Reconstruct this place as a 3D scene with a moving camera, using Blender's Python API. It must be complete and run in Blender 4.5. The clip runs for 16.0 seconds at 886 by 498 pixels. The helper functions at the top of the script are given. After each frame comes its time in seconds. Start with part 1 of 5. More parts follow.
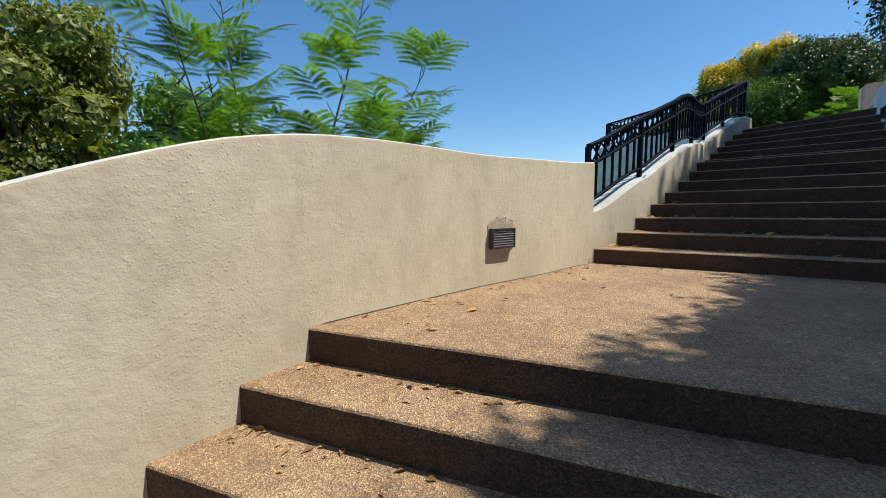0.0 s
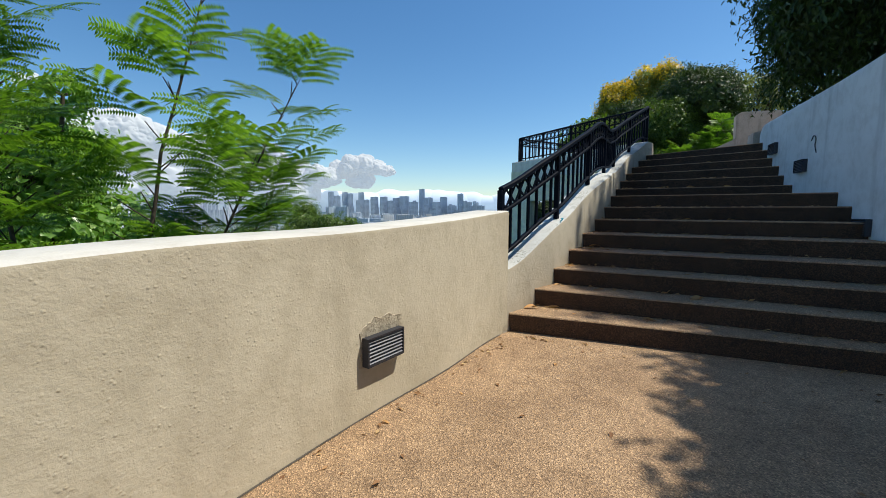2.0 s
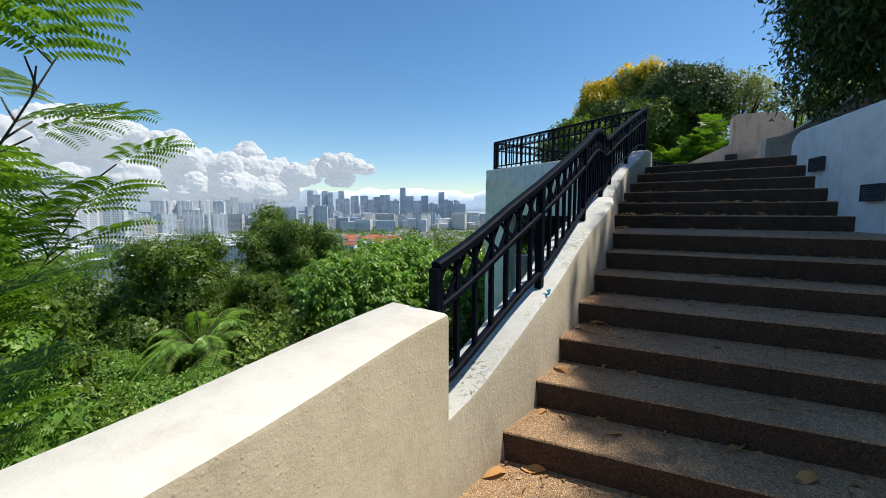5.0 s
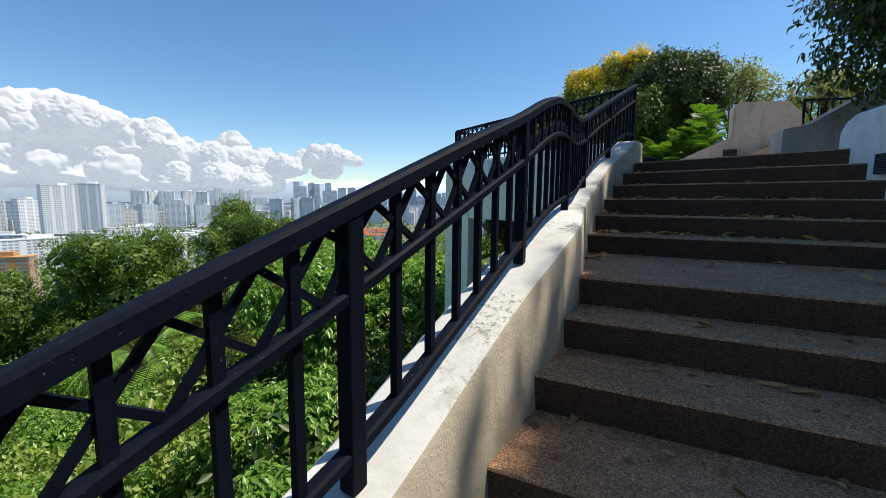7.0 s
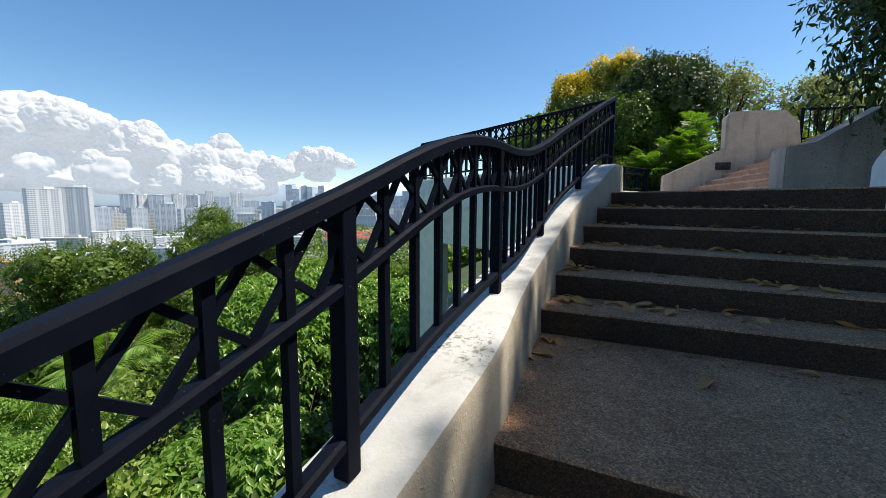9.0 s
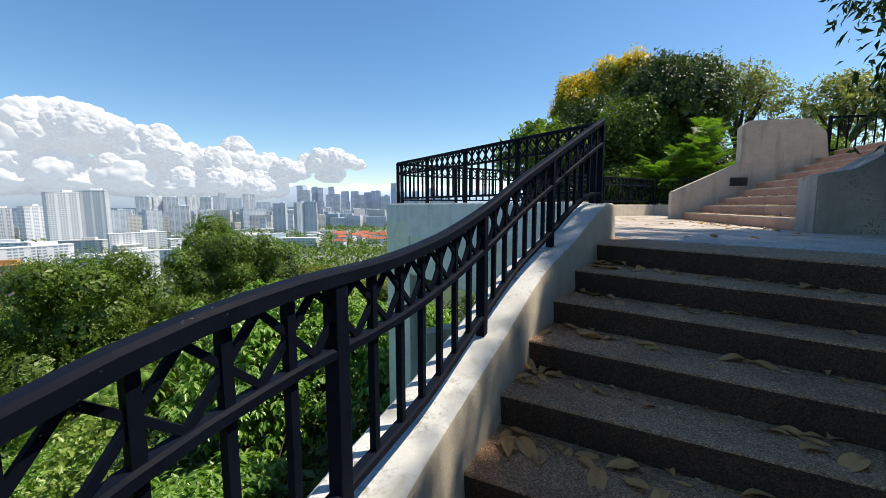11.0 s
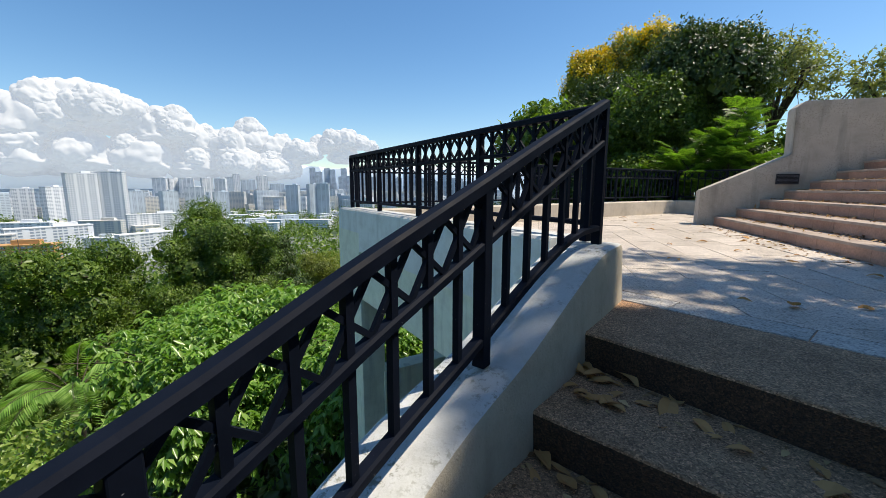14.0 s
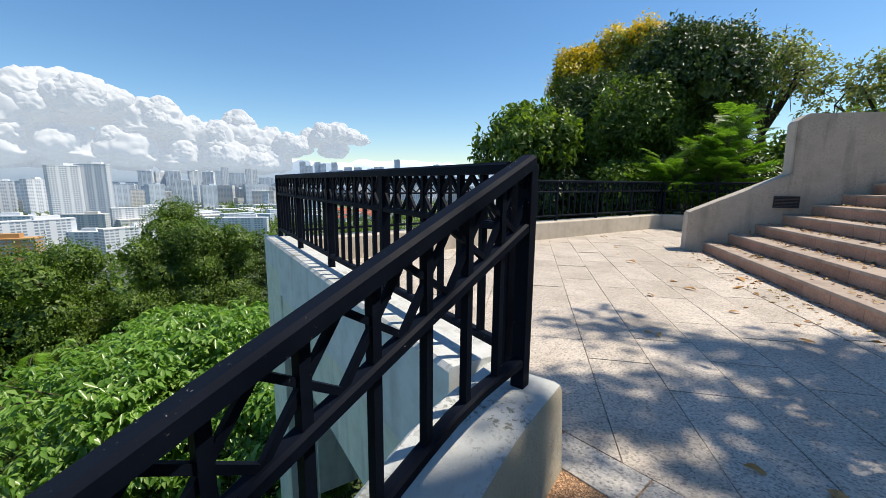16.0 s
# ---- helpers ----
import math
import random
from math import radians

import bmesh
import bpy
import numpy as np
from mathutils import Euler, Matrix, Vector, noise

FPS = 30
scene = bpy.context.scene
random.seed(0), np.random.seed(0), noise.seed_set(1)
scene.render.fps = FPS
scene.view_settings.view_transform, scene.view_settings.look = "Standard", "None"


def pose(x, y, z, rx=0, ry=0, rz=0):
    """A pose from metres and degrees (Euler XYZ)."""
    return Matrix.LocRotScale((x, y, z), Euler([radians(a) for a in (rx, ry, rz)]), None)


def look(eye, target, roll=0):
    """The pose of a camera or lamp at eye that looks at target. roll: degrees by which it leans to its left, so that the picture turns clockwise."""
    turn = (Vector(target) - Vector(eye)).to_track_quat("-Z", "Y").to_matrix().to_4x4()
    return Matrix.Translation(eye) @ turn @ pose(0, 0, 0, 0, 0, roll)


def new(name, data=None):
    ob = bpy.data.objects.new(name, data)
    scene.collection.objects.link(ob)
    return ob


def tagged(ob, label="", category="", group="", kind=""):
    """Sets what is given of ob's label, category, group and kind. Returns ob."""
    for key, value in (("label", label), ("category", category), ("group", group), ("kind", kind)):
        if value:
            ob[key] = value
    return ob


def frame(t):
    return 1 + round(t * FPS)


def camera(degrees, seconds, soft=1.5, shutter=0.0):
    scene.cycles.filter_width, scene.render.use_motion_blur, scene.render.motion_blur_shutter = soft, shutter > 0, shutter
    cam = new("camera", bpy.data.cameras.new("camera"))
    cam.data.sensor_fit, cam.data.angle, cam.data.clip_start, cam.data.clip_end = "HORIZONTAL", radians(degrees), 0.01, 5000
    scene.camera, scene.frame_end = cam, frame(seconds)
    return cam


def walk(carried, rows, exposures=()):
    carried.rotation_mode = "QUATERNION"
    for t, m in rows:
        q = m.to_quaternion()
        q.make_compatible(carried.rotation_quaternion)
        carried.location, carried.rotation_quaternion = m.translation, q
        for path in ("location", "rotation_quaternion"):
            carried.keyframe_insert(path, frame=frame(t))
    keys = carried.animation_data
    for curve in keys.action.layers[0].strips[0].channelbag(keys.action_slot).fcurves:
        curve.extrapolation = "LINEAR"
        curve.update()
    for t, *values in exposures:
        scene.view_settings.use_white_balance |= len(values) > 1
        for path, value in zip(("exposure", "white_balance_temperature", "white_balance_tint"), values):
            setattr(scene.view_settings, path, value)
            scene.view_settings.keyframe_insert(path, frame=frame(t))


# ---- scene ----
cam = camera(96.1, 16.0, 0.8)
EXPOSURES = [(0, 0.13, 6800, 6), (1.5, 0.02, 6850, 6), (3, 0.0, 6850, 6), (6, 0.15, 7150, 9), (9, 0.27, 7300, 10), (13, 0.25, 7350, 10), (16, 0.15, 7100, 9)]
PATH = [
    (0, (0.019, 1.003, 0.542), (-1.1, 2.65, 0.359), -0.1),
    (0.5, (-0.025, 1.254, 0.649), (-1.028, 2.975, 0.47), -0.4),
    (1, (-0.051, 1.514, 0.762), (-0.956, 3.288, 0.575), -0.0),
    (1.5, (-0.132, 1.758, 0.889), (-0.96, 3.569, 0.701), 0.2),
    (2, (-0.23, 1.987, 1.055), (-0.999, 3.823, 0.866), 0.2),
    (2.5, (-0.281, 2.249, 1.18), (-1.011, 4.102, 0.993), 0.4),
    (3, (-0.368, 2.479, 1.257), (-1.087, 4.337, 1.073), 0.3),
    (5.5, (-0.476, 4.219, 1.548), (-1.142, 6.093, 1.337), 0.1),
    (6, (-0.43, 4.718, 1.573), (-1.076, 6.597, 1.344), 0.4),
    (6.5, (-0.377, 5.221, 1.62), (-1.011, 7.104, 1.391), 0.4),
    (7, (-0.277, 5.71, 1.701), (-0.901, 7.596, 1.471), 0.5),
    (7.5, (-0.259, 6.073, 1.805), (-0.87, 7.964, 1.578), 0.6),
    (8, (-0.22, 6.342, 1.931), (-0.822, 8.236, 1.703), 0.6),
    (8.5, (-0.088, 6.589, 2.052), (-0.686, 8.484, 1.827), 0.3),
    (9, (-0.021, 6.844, 2.09), (-0.615, 8.741, 1.872), 0.3),
    (9.5, (0.029, 7.073, 2.223), (-0.568, 8.97, 2.011), -0.0),
    (10, (0.155, 7.361, 2.333), (-0.451, 9.255, 2.12), -0.1),
    (12.5, (0.295, 8.608, 2.787), (-0.399, 10.466, 2.529), -0.0),
    (13, (0.318, 8.891, 2.767), (-0.378, 10.744, 2.48), 0.1),
    (13.5, (0.378, 9.274, 2.81), (-0.318, 11.125, 2.509), 0.1),
    (14, (0.412, 9.622, 2.9), (-0.282, 11.472, 2.594), 0.1),
    (14.5, (0.484, 9.928, 2.981), (-0.199, 11.782, 2.672), 0.3),
    (15, (0.561, 10.183, 3.09), (-0.113, 12.038, 2.772), 0.3),
    (15.5, (0.567, 10.46, 3.2), (-0.097, 12.319, 2.875), 0.4),
    (16, (0.616, 10.739, 3.288), (-0.036, 12.601, 2.958), 0.5),
]
walk(cam, [(t, look(eye, target, roll)) for t, eye, target, roll in PATH], EXPOSURES)

# ---- world and sun ----
SUN_DIR = Vector((0.41, 0.22, 0.885)).normalized()
world = bpy.data.worlds.new("sky")
scene.world = world
world.use_nodes = True
wn, wl = world.node_tree.nodes, world.node_tree.links
sky = wn.new("ShaderNodeTexSky")
sky.sky_type, sky.sun_disc = "NISHITA", False
sky.sun_elevation = math.asin(SUN_DIR.z)
sky.sun_rotation = math.atan2(SUN_DIR.x, SUN_DIR.y)
sky.altitude, sky.air_density, sky.dust_density, sky.ozone_density = 100, 1.0, 0.35, 4.0
tone = wn.new("ShaderNodeHueSaturation")
tone.inputs["Saturation"].default_value = 1.22
wl.new(sky.outputs[0], tone.inputs["Color"])
wl.new(tone.outputs[0], wn["Background"].inputs[0])
wn["Background"].inputs[1].default_value = 0.15
sun = new("sun", bpy.data.lights.new("sun", "SUN"))
sun.data.energy, sun.data.angle, sun.data.color = 4.9, radians(0.55), (1.0, 0.955, 0.88)
sun.matrix_world = look((0, 0, 60), Vector((0, 0, 60)) - SUN_DIR)


# ---- materials ----
def material(name, rough=0.8, metal=0.0):
    m = bpy.data.materials.new(name)
    m.use_nodes = True
    n, l = m.node_tree.nodes, m.node_tree.links
    p = n["Principled BSDF"]
    p.inputs["Roughness"].default_value, p.inputs["Metallic"].default_value = rough, metal
    return m, n, l, p


def noise_tex(n, l, scale, detail=4.0, rough=0.6, kind="ShaderNodeTexNoise"):
    t = n.new(kind)
    t.inputs["Scale"].default_value = scale
    if kind == "ShaderNodeTexNoise":
        t.inputs["Detail"].default_value, t.inputs["Roughness"].default_value = detail, rough
    c = n.new("ShaderNodeNewGeometry")
    l.new(c.outputs["Position"], t.inputs["Vector"])
    return t


def ramp(n, l, source, stops):
    r = n.new("ShaderNodeValToRGB")
    e = r.color_ramp.elements
    while len(e) < len(stops):
        e.new(0.5)
    for k, (pos, col) in enumerate(stops):
        e[k].position, e[k].color = pos, (*col, 1)
    l.new(source, r.inputs[0])
    return r.outputs[0]


def mix(n, l, how, fac, a, b):
    m = n.new("ShaderNodeMix")
    m.data_type, m.blend_type = "RGBA", how
    if isinstance(fac, float):
        m.inputs[0].default_value = fac
    else:
        l.new(fac, m.inputs[0])
    for sock, v in ((m.inputs[6], a), (m.inputs[7], b)):
        if isinstance(v, tuple):
            sock.default_value = (*v, 1)
        else:
            l.new(v, sock)
    return m.outputs[2]


def bump(n, l, p, source, strength, dist, prev=None):
    b = n.new("ShaderNodeBump")
    b.inputs["Strength"].default_value, b.inputs["Distance"].default_value = strength, dist
    l.new(source, b.inputs["Height"])
    if prev:
        l.new(prev, b.inputs["Normal"])
    l.new(b.outputs[0], p.inputs["Normal"])
    return b.outputs[0]


def streaks(n, l, sx, sz):
    """Noise stretched along z, for runs of dirt down a wall."""
    g = n.new("ShaderNodeNewGeometry")
    v = n.new("ShaderNodeVectorMath")
    v.operation = "MULTIPLY"
    v.inputs[1].default_value = (sx, sx, sz)
    l.new(g.outputs["Position"], v.inputs[0])
    t = n.new("ShaderNodeTexNoise")
    t.inputs["Scale"].default_value, t.inputs["Detail"].default_value = 1.0, 5.0
    l.new(v.outputs[0], t.inputs["Vector"])
    return t.outputs[0]


def stucco(name, light, dark, dirt, relief=0.6, run=0.5, grain=130.0, low=0.56, specks=0.0):
    m, n, l, p = material(name, 0.9)
    big = noise_tex(n, l, 1.3, 5.0)
    col = ramp(n, l, big.outputs[0], [(0.3, dark), (0.62, light)])
    blot = noise_tex(n, l, 6.0, 6.0, 0.7)
    col = mix(n, l, "MULTIPLY", 0.5, col, ramp(n, l, blot.outputs[0], [(0.32, (0.72, 0.7, 0.66)), (0.55, (1, 1, 1))]))
    col = mix(n, l, "MIX", ramp(n, l, streaks(n, l, 5.0, 0.55), [(low, (0, 0, 0)), (low + 0.24, (run, run, run))]), col, dirt)
    if specks:
        dot = noise_tex(n, l, 38.0, 4.0, 0.75)
        patch = noise_tex(n, l, 2.6, 4.0)
        where = ramp(n, l, patch.outputs[0], [(0.46, (0, 0, 0)), (0.62, (1, 1, 1))])
        many = ramp(n, l, dot.outputs[0], [(0.52, (0, 0, 0)), (0.6, (specks, specks, specks))])
        col = mix(n, l, "MIX", mix(n, l, "MULTIPLY", 1.0, many, where), col, dirt)
    l.new(col, p.inputs["Base Color"])
    fine = noise_tex(n, l, grain, 3.0)
    h = bump(n, l, p, fine.outputs[0], relief * 0.4, 0.004)
    drop = noise_tex(n, l, 72.0, kind="ShaderNodeTexVoronoi")
    hue = n.new("ShaderNodeSeparateColor")
    l.new(drop.outputs["Color"], hue.inputs[0])
    spot = ramp(n, l, drop.outputs["Distance"], [(0.0, (1, 1, 1)), (0.45, (0, 0, 0))])
    few = ramp(n, l, hue.outputs[0], [(0.7, (0, 0, 0)), (1.0, (1, 1, 1))])
    h = bump(n, l, p, mix(n, l, "MULTIPLY", 1.0, spot, few), relief * 0.6, 0.005, h)
    lump = noise_tex(n, l, 28.0, 5.0, 0.65)
    bump(n, l, p, lump.outputs[0], relief * 0.5, 0.012, h)
    return m


def aggregate(name, light, dark, stain):
    m, n, l, p = material(name, 0.75)
    cell = noise_tex(n, l, 185.0, kind="ShaderNodeTexVoronoi")
    hue = n.new("ShaderNodeSeparateColor")
    l.new(cell.outputs["Color"], hue.inputs[0])
    col = ramp(n, l, hue.outputs[0], [(0.0, dark), (0.45, tuple((a + b) / 2 for a, b in zip(light, dark))), (0.85, light), (1.0, tuple(min(1, 1.5 * a) for a in light))])
    big = noise_tex(n, l, 1.8, 6.0, 0.65)
    col = mix(n, l, "MULTIPLY", 0.6, col, ramp(n, l, big.outputs[0], [(0.3, stain), (0.6, (1, 1, 1))]))
    spot = noise_tex(n, l, 9.0, 5.0, 0.7)
    col = mix(n, l, "MULTIPLY", 0.4, col, ramp(n, l, spot.outputs[0], [(0.36, (0.55, 0.5, 0.46)), (0.52, (1, 1, 1))]))
    l.new(col, p.inputs["Base Color"])
    bump(n, l, p, cell.outputs["Distance"], 1.0, 0.006)
    return m


def plain(name, col, rough=0.6, metal=0.0, vary=0.25, scale=8.0, relief=0.0):
    m, n, l, p = material(name, rough, metal)
    t = noise_tex(n, l, scale, 5.0)
    c = mix(n, l, "MULTIPLY", 1.0, col, ramp(n, l, t.outputs[0], [(0.3, (1 - vary,) * 3), (0.7, (1, 1, 1))]))
    l.new(c, p.inputs["Base Color"])
    if relief:
        bump(n, l, p, t.outputs[0], relief, 0.01)
    return m


def leafy(name, a, b, c, through_light=0.35, rough=0.4):
    """Foliage: colour differs leaf by leaf, light comes through the blades."""
    m, n, l, p = material(name, rough)
    g = n.new("ShaderNodeNewGeometry")
    col = ramp(n, l, g.outputs["Random Per Island"], [(0.0, a), (0.55, b), (1.0, c)])
    big = noise_tex(n, l, 0.9, 3.0)
    col = mix(n, l, "MULTIPLY", 0.7, col, ramp(n, l, big.outputs[0], [(0.3, (0.6, 0.62, 0.55)), (0.65, (1.1, 1.1, 1.0))]))
    l.new(col, p.inputs["Base Color"])
    p.inputs["Specular IOR Level"].default_value = 0.4
    t = n.new("ShaderNodeBsdfTranslucent")
    l.new(mix(n, l, "MULTIPLY", 1.0, col, (1.35, 1.45, 0.6)), t.inputs[0])
    s = n.new("ShaderNodeMixShader")
    s.inputs[0].default_value = through_light
    l.new(p.outputs[0], s.inputs[1])
    l.new(t.outputs[0], s.inputs[2])
    l.new(s.outputs[0], n["Material Output"].inputs[0])
    return m


def piece_material(name, a, b, rough, relief, grain, flecks=0.0):
    """Cut stone: each piece has its own tone."""
    m, n, l, p = material(name, rough)
    o = n.new("ShaderNodeObjectInfo")
    col = ramp(n, l, o.outputs["Random"], [(0.0, a), (1.0, b)])
    sp = noise_tex(n, l, grain, 3.0, 0.8)
    col = mix(n, l, "MULTIPLY", 0.7, col, ramp(n, l, sp.outputs[0], [(0.35, (0.62, 0.6, 0.58)), (0.6, (1.05, 1.05, 1.05))]))
    if flecks:
        cell = noise_tex(n, l, 120.0, kind="ShaderNodeTexVoronoi")
        hue = n.new("ShaderNodeSeparateColor")
        l.new(cell.outputs["Color"], hue.inputs[0])
        col = mix(n, l, "MULTIPLY", flecks, col, ramp(n, l, hue.outputs[0], [(0.0, (0.3, 0.3, 0.32)), (0.25, (0.8, 0.8, 0.8)), (0.5, (1, 1, 1)), (1.0, (1.2, 1.18, 1.15))]))
    st = noise_tex(n, l, 2.2, 6.0, 0.65)
    col = mix(n, l, "MULTIPLY", 0.6, col, ramp(n, l, st.outputs[0], [(0.33, (0.6, 0.58, 0.55)), (0.58, (1, 1, 1))]))
    l.new(col, p.inputs["Base Color"])
    bump(n, l, p, sp.outputs[0], relief, 0.004)
    return m


def iron_paint():
    """Gloss black paint gone dull, with small pale chips."""
    m, n, l, p = material("black_painted_iron", 0.4)
    t = noise_tex(n, l, 9.0, 5.0)
    col = ramp(n, l, t.outputs[0], [(0.3, (0.004, 0.006, 0.012)), (0.7, (0.007, 0.01, 0.019))])
    chip = noise_tex(n, l, 85.0, 4.0, 0.7)
    where = noise_tex(n, l, 3.0, 3.0)
    few = mix(n, l, "MULTIPLY", 1.0, ramp(n, l, chip.outputs[0], [(0.68, (0, 0, 0)), (0.71, (1, 1, 1))]), ramp(n, l, where.outputs[0], [(0.5, (0, 0, 0)), (0.6, (1, 1, 1))]))
    l.new(mix(n, l, "MIX", few, col, (0.3, 0.31, 0.33)), p.inputs["Base Color"])
    l.new(ramp(n, l, t.outputs[0], [(0.3, (0.5, 0.5, 0.5)), (0.7, (0.65, 0.65, 0.65))]), p.inputs["Roughness"])
    p.inputs["IOR"].default_value = 1.14
    bump(n, l, p, chip.outputs[0], 0.12, 0.003)
    return m


M_CREAM = stucco("cream_stucco", (0.525, 0.46, 0.35), (0.44, 0.38, 0.28), (0.3, 0.25, 0.18), 0.85, 0.45)
M_KERBSIDE = stucco("dirty_cream_stucco", (0.51, 0.455, 0.36), (0.41, 0.36, 0.28), (0.17, 0.13, 0.085), 0.9, 0.6, low=0.54)
M_WHITE = stucco("white_painted_render", (0.84, 0.85, 0.83), (0.75, 0.76, 0.74), (0.3, 0.29, 0.26), 0.4, 0.5)
M_KERBTOP = stucco("weathered_white_paint", (0.6, 0.615, 0.61), (0.5, 0.505, 0.48), (0.13, 0.13, 0.08), 0.4, 0.8, specks=0.8)
M_PALE = stucco("pale_green_white_render", (0.87, 0.87, 0.73), (0.79, 0.8, 0.66), (0.25, 0.27, 0.23), 0.25, 0.9)
M_GREY = stucco("rough_grey_render", (0.55, 0.485, 0.405), (0.41, 0.36, 0.3), (0.1, 0.085, 0.07), 1.3, 0.65, 60.0, 0.54, 0.35)
M_WALLTOP = stucco("clean_white_paint", (0.68, 0.655, 0.6), (0.62, 0.595, 0.54), (0.5, 0.48, 0.42), 0.35, 0.3)
M_PLASTER = stucco("raw_plaster", (0.52, 0.45, 0.34), (0.4, 0.34, 0.25), (0.16, 0.12, 0.08), 2.2, 0.7, 60.0, 0.5, 0.6)
M_PIER = stucco("dark_rough_render", (0.4, 0.375, 0.34), (0.26, 0.245, 0.225), (0.06, 0.055, 0.05), 1.6, 0.5, 50.0, 0.55, 0.85)
M_BEIGE = stucco("beige_render", (0.6, 0.53, 0.44), (0.5, 0.44, 0.36), (0.25, 0.2, 0.16), 0.5, 0.5)
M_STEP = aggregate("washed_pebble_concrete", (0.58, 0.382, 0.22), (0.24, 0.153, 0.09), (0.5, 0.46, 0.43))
# Redder copy of M_STEP for the shaded upper steps, offsetting blue skylight.
M_SHADESTEP = aggregate("shade_toned_pebble_concrete", (0.66, 0.39, 0.22), (0.23, 0.13, 0.07), (0.5, 0.45, 0.41))
# Riser colour: stains, darkened further for the shade on the upright faces.
M_RISER = aggregate("stained_shaded_pebble_concrete", (0.125, 0.066, 0.035), (0.03, 0.016, 0.009), (0.32, 0.3, 0.28))
M_IRON = iron_paint()
M_LAMP = plain("dark_grey_lamp_metal", (0.045, 0.047, 0.06), 0.5, 0.3, 0.3, 30.0)
M_HOOD = plain("worn_louvre_metal", (0.2, 0.2, 0.225), 0.45, 0.4, 0.3, 30.0)
# Black colour stands in for the unlit inside of the step lights.
M_VOID = plain("black_lamp_interior", (0.012, 0.012, 0.014), 0.3)
M_TILE = piece_material("granite_paver", (0.55, 0.48, 0.405), (0.66, 0.58, 0.5), 0.6, 0.35, 70.0, 0.8)
M_EDGE = piece_material("grey_granite_edging", (0.52, 0.49, 0.44), (0.6, 0.56, 0.51), 0.65, 0.4, 60.0, 0.8)
M_PINK = piece_material("pink_stone_tile", (0.44, 0.245, 0.175), (0.53, 0.31, 0.225), 0.65, 0.35, 50.0)
M_PINKTOP = plain("pale_pink_tread_stone", (0.48, 0.375, 0.3), 0.6, 0.0, 0.45, 5.0, 0.2)
M_GROUT = plain("grey_grout", (0.26, 0.23, 0.2), 0.9, 0.0, 0.4, 20.0)
M_JOINT = plain("dark_mortar", (0.1, 0.085, 0.07), 0.9, 0.0, 0.4, 20.0)
M_BARK = plain("bark", (0.1, 0.075, 0.055), 0.9, 0.0, 0.6, 14.0, 0.8)
M_DEAD = leafy("dry_leaf", (0.42, 0.19, 0.07), (0.64, 0.36, 0.15), (0.78, 0.54, 0.28), 0.1, 0.7)
M_LITTER = leafy("brown_leaf_litter", (0.2, 0.095, 0.045), (0.36, 0.19, 0.095), (0.62, 0.43, 0.23), 0.1, 0.7)
M_TREE = leafy("tree_leaf", (0.055, 0.11, 0.018), (0.115, 0.19, 0.03), (0.21, 0.3, 0.06), 0.38)
M_DARK = leafy("dark_tree_leaf", (0.03, 0.058, 0.014), (0.05, 0.09, 0.02), (0.09, 0.14, 0.035), 0.22)
M_FRESH = leafy("fresh_leaf", (0.095, 0.21, 0.033), (0.175, 0.335, 0.06), (0.33, 0.48, 0.15), 0.38, 0.28)
M_LIME = leafy("feathery_leaf", (0.075, 0.165, 0.024), (0.135, 0.265, 0.038), (0.225, 0.375, 0.065), 0.5)
M_SHRUB = leafy("yellow_green_shrub_leaf", (0.14, 0.22, 0.045), (0.24, 0.34, 0.075), (0.38, 0.47, 0.15), 0.4, 0.35)
M_SILVER = leafy("pale_olive_leaf", (0.17, 0.19, 0.075), (0.27, 0.29, 0.12), (0.4, 0.41, 0.2), 0.4, 0.4)
M_OLIVE = leafy("olive_leaf", (0.13, 0.16, 0.035), (0.2, 0.235, 0.05), (0.3, 0.33, 0.09), 0.42)
M_YELLOW = leafy("yellow_blossom", (0.75, 0.48, 0.01), (0.88, 0.6, 0.012), (0.9, 0.7, 0.05), 0.2)


def cloud_material():
    m, n, l, p = material("glowing_cloud_vapour", 1.0)
    p.inputs["Base Color"].default_value = (0.41, 0.41, 0.4, 1)
    # Emission fills in the clouds' shaded sides; the vapour is no light source.
    p.inputs["Emission Color"].default_value = (0.66, 0.77, 0.95, 1)
    p.inputs["Emission Strength"].default_value = 0.45
    t = n.new("ShaderNodeBsdfTranslucent")
    t.inputs[0].default_value = (0.62, 0.63, 0.66, 1)
    s = n.new("ShaderNodeMixShader")
    s.inputs[0].default_value = 0.2
    l.new(p.outputs[0], s.inputs[1])
    l.new(t.outputs[0], s.inputs[2])
    l.new(s.outputs[0], n["Material Output"].inputs[0])
    return m


M_CLOUD = cloud_material()
# Emission makes the bank glow, in place of bright haze at the horizon.
M_HAZE = plain("glowing_far_haze", (0.72, 0.78, 0.85), 1.0, 0.0, 0.05, 0.002)
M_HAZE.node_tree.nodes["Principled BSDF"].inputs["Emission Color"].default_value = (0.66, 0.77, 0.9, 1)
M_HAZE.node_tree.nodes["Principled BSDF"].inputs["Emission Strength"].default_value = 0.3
M_CITYWALL = plain("white_city_wall", (0.78, 0.79, 0.8), 0.85, 0.0, 0.1, 0.01)
M_CITYBEIGE = plain("cream_city_wall", (0.72, 0.68, 0.62), 0.85, 0.0, 0.12, 0.01)
# Blue-grey wall and cladding, with distance haze put into the colour.
M_CITYBLUE = plain("haze_paled_blue_grey_wall", (0.58, 0.65, 0.71), 0.7, 0.0, 0.15, 0.01)
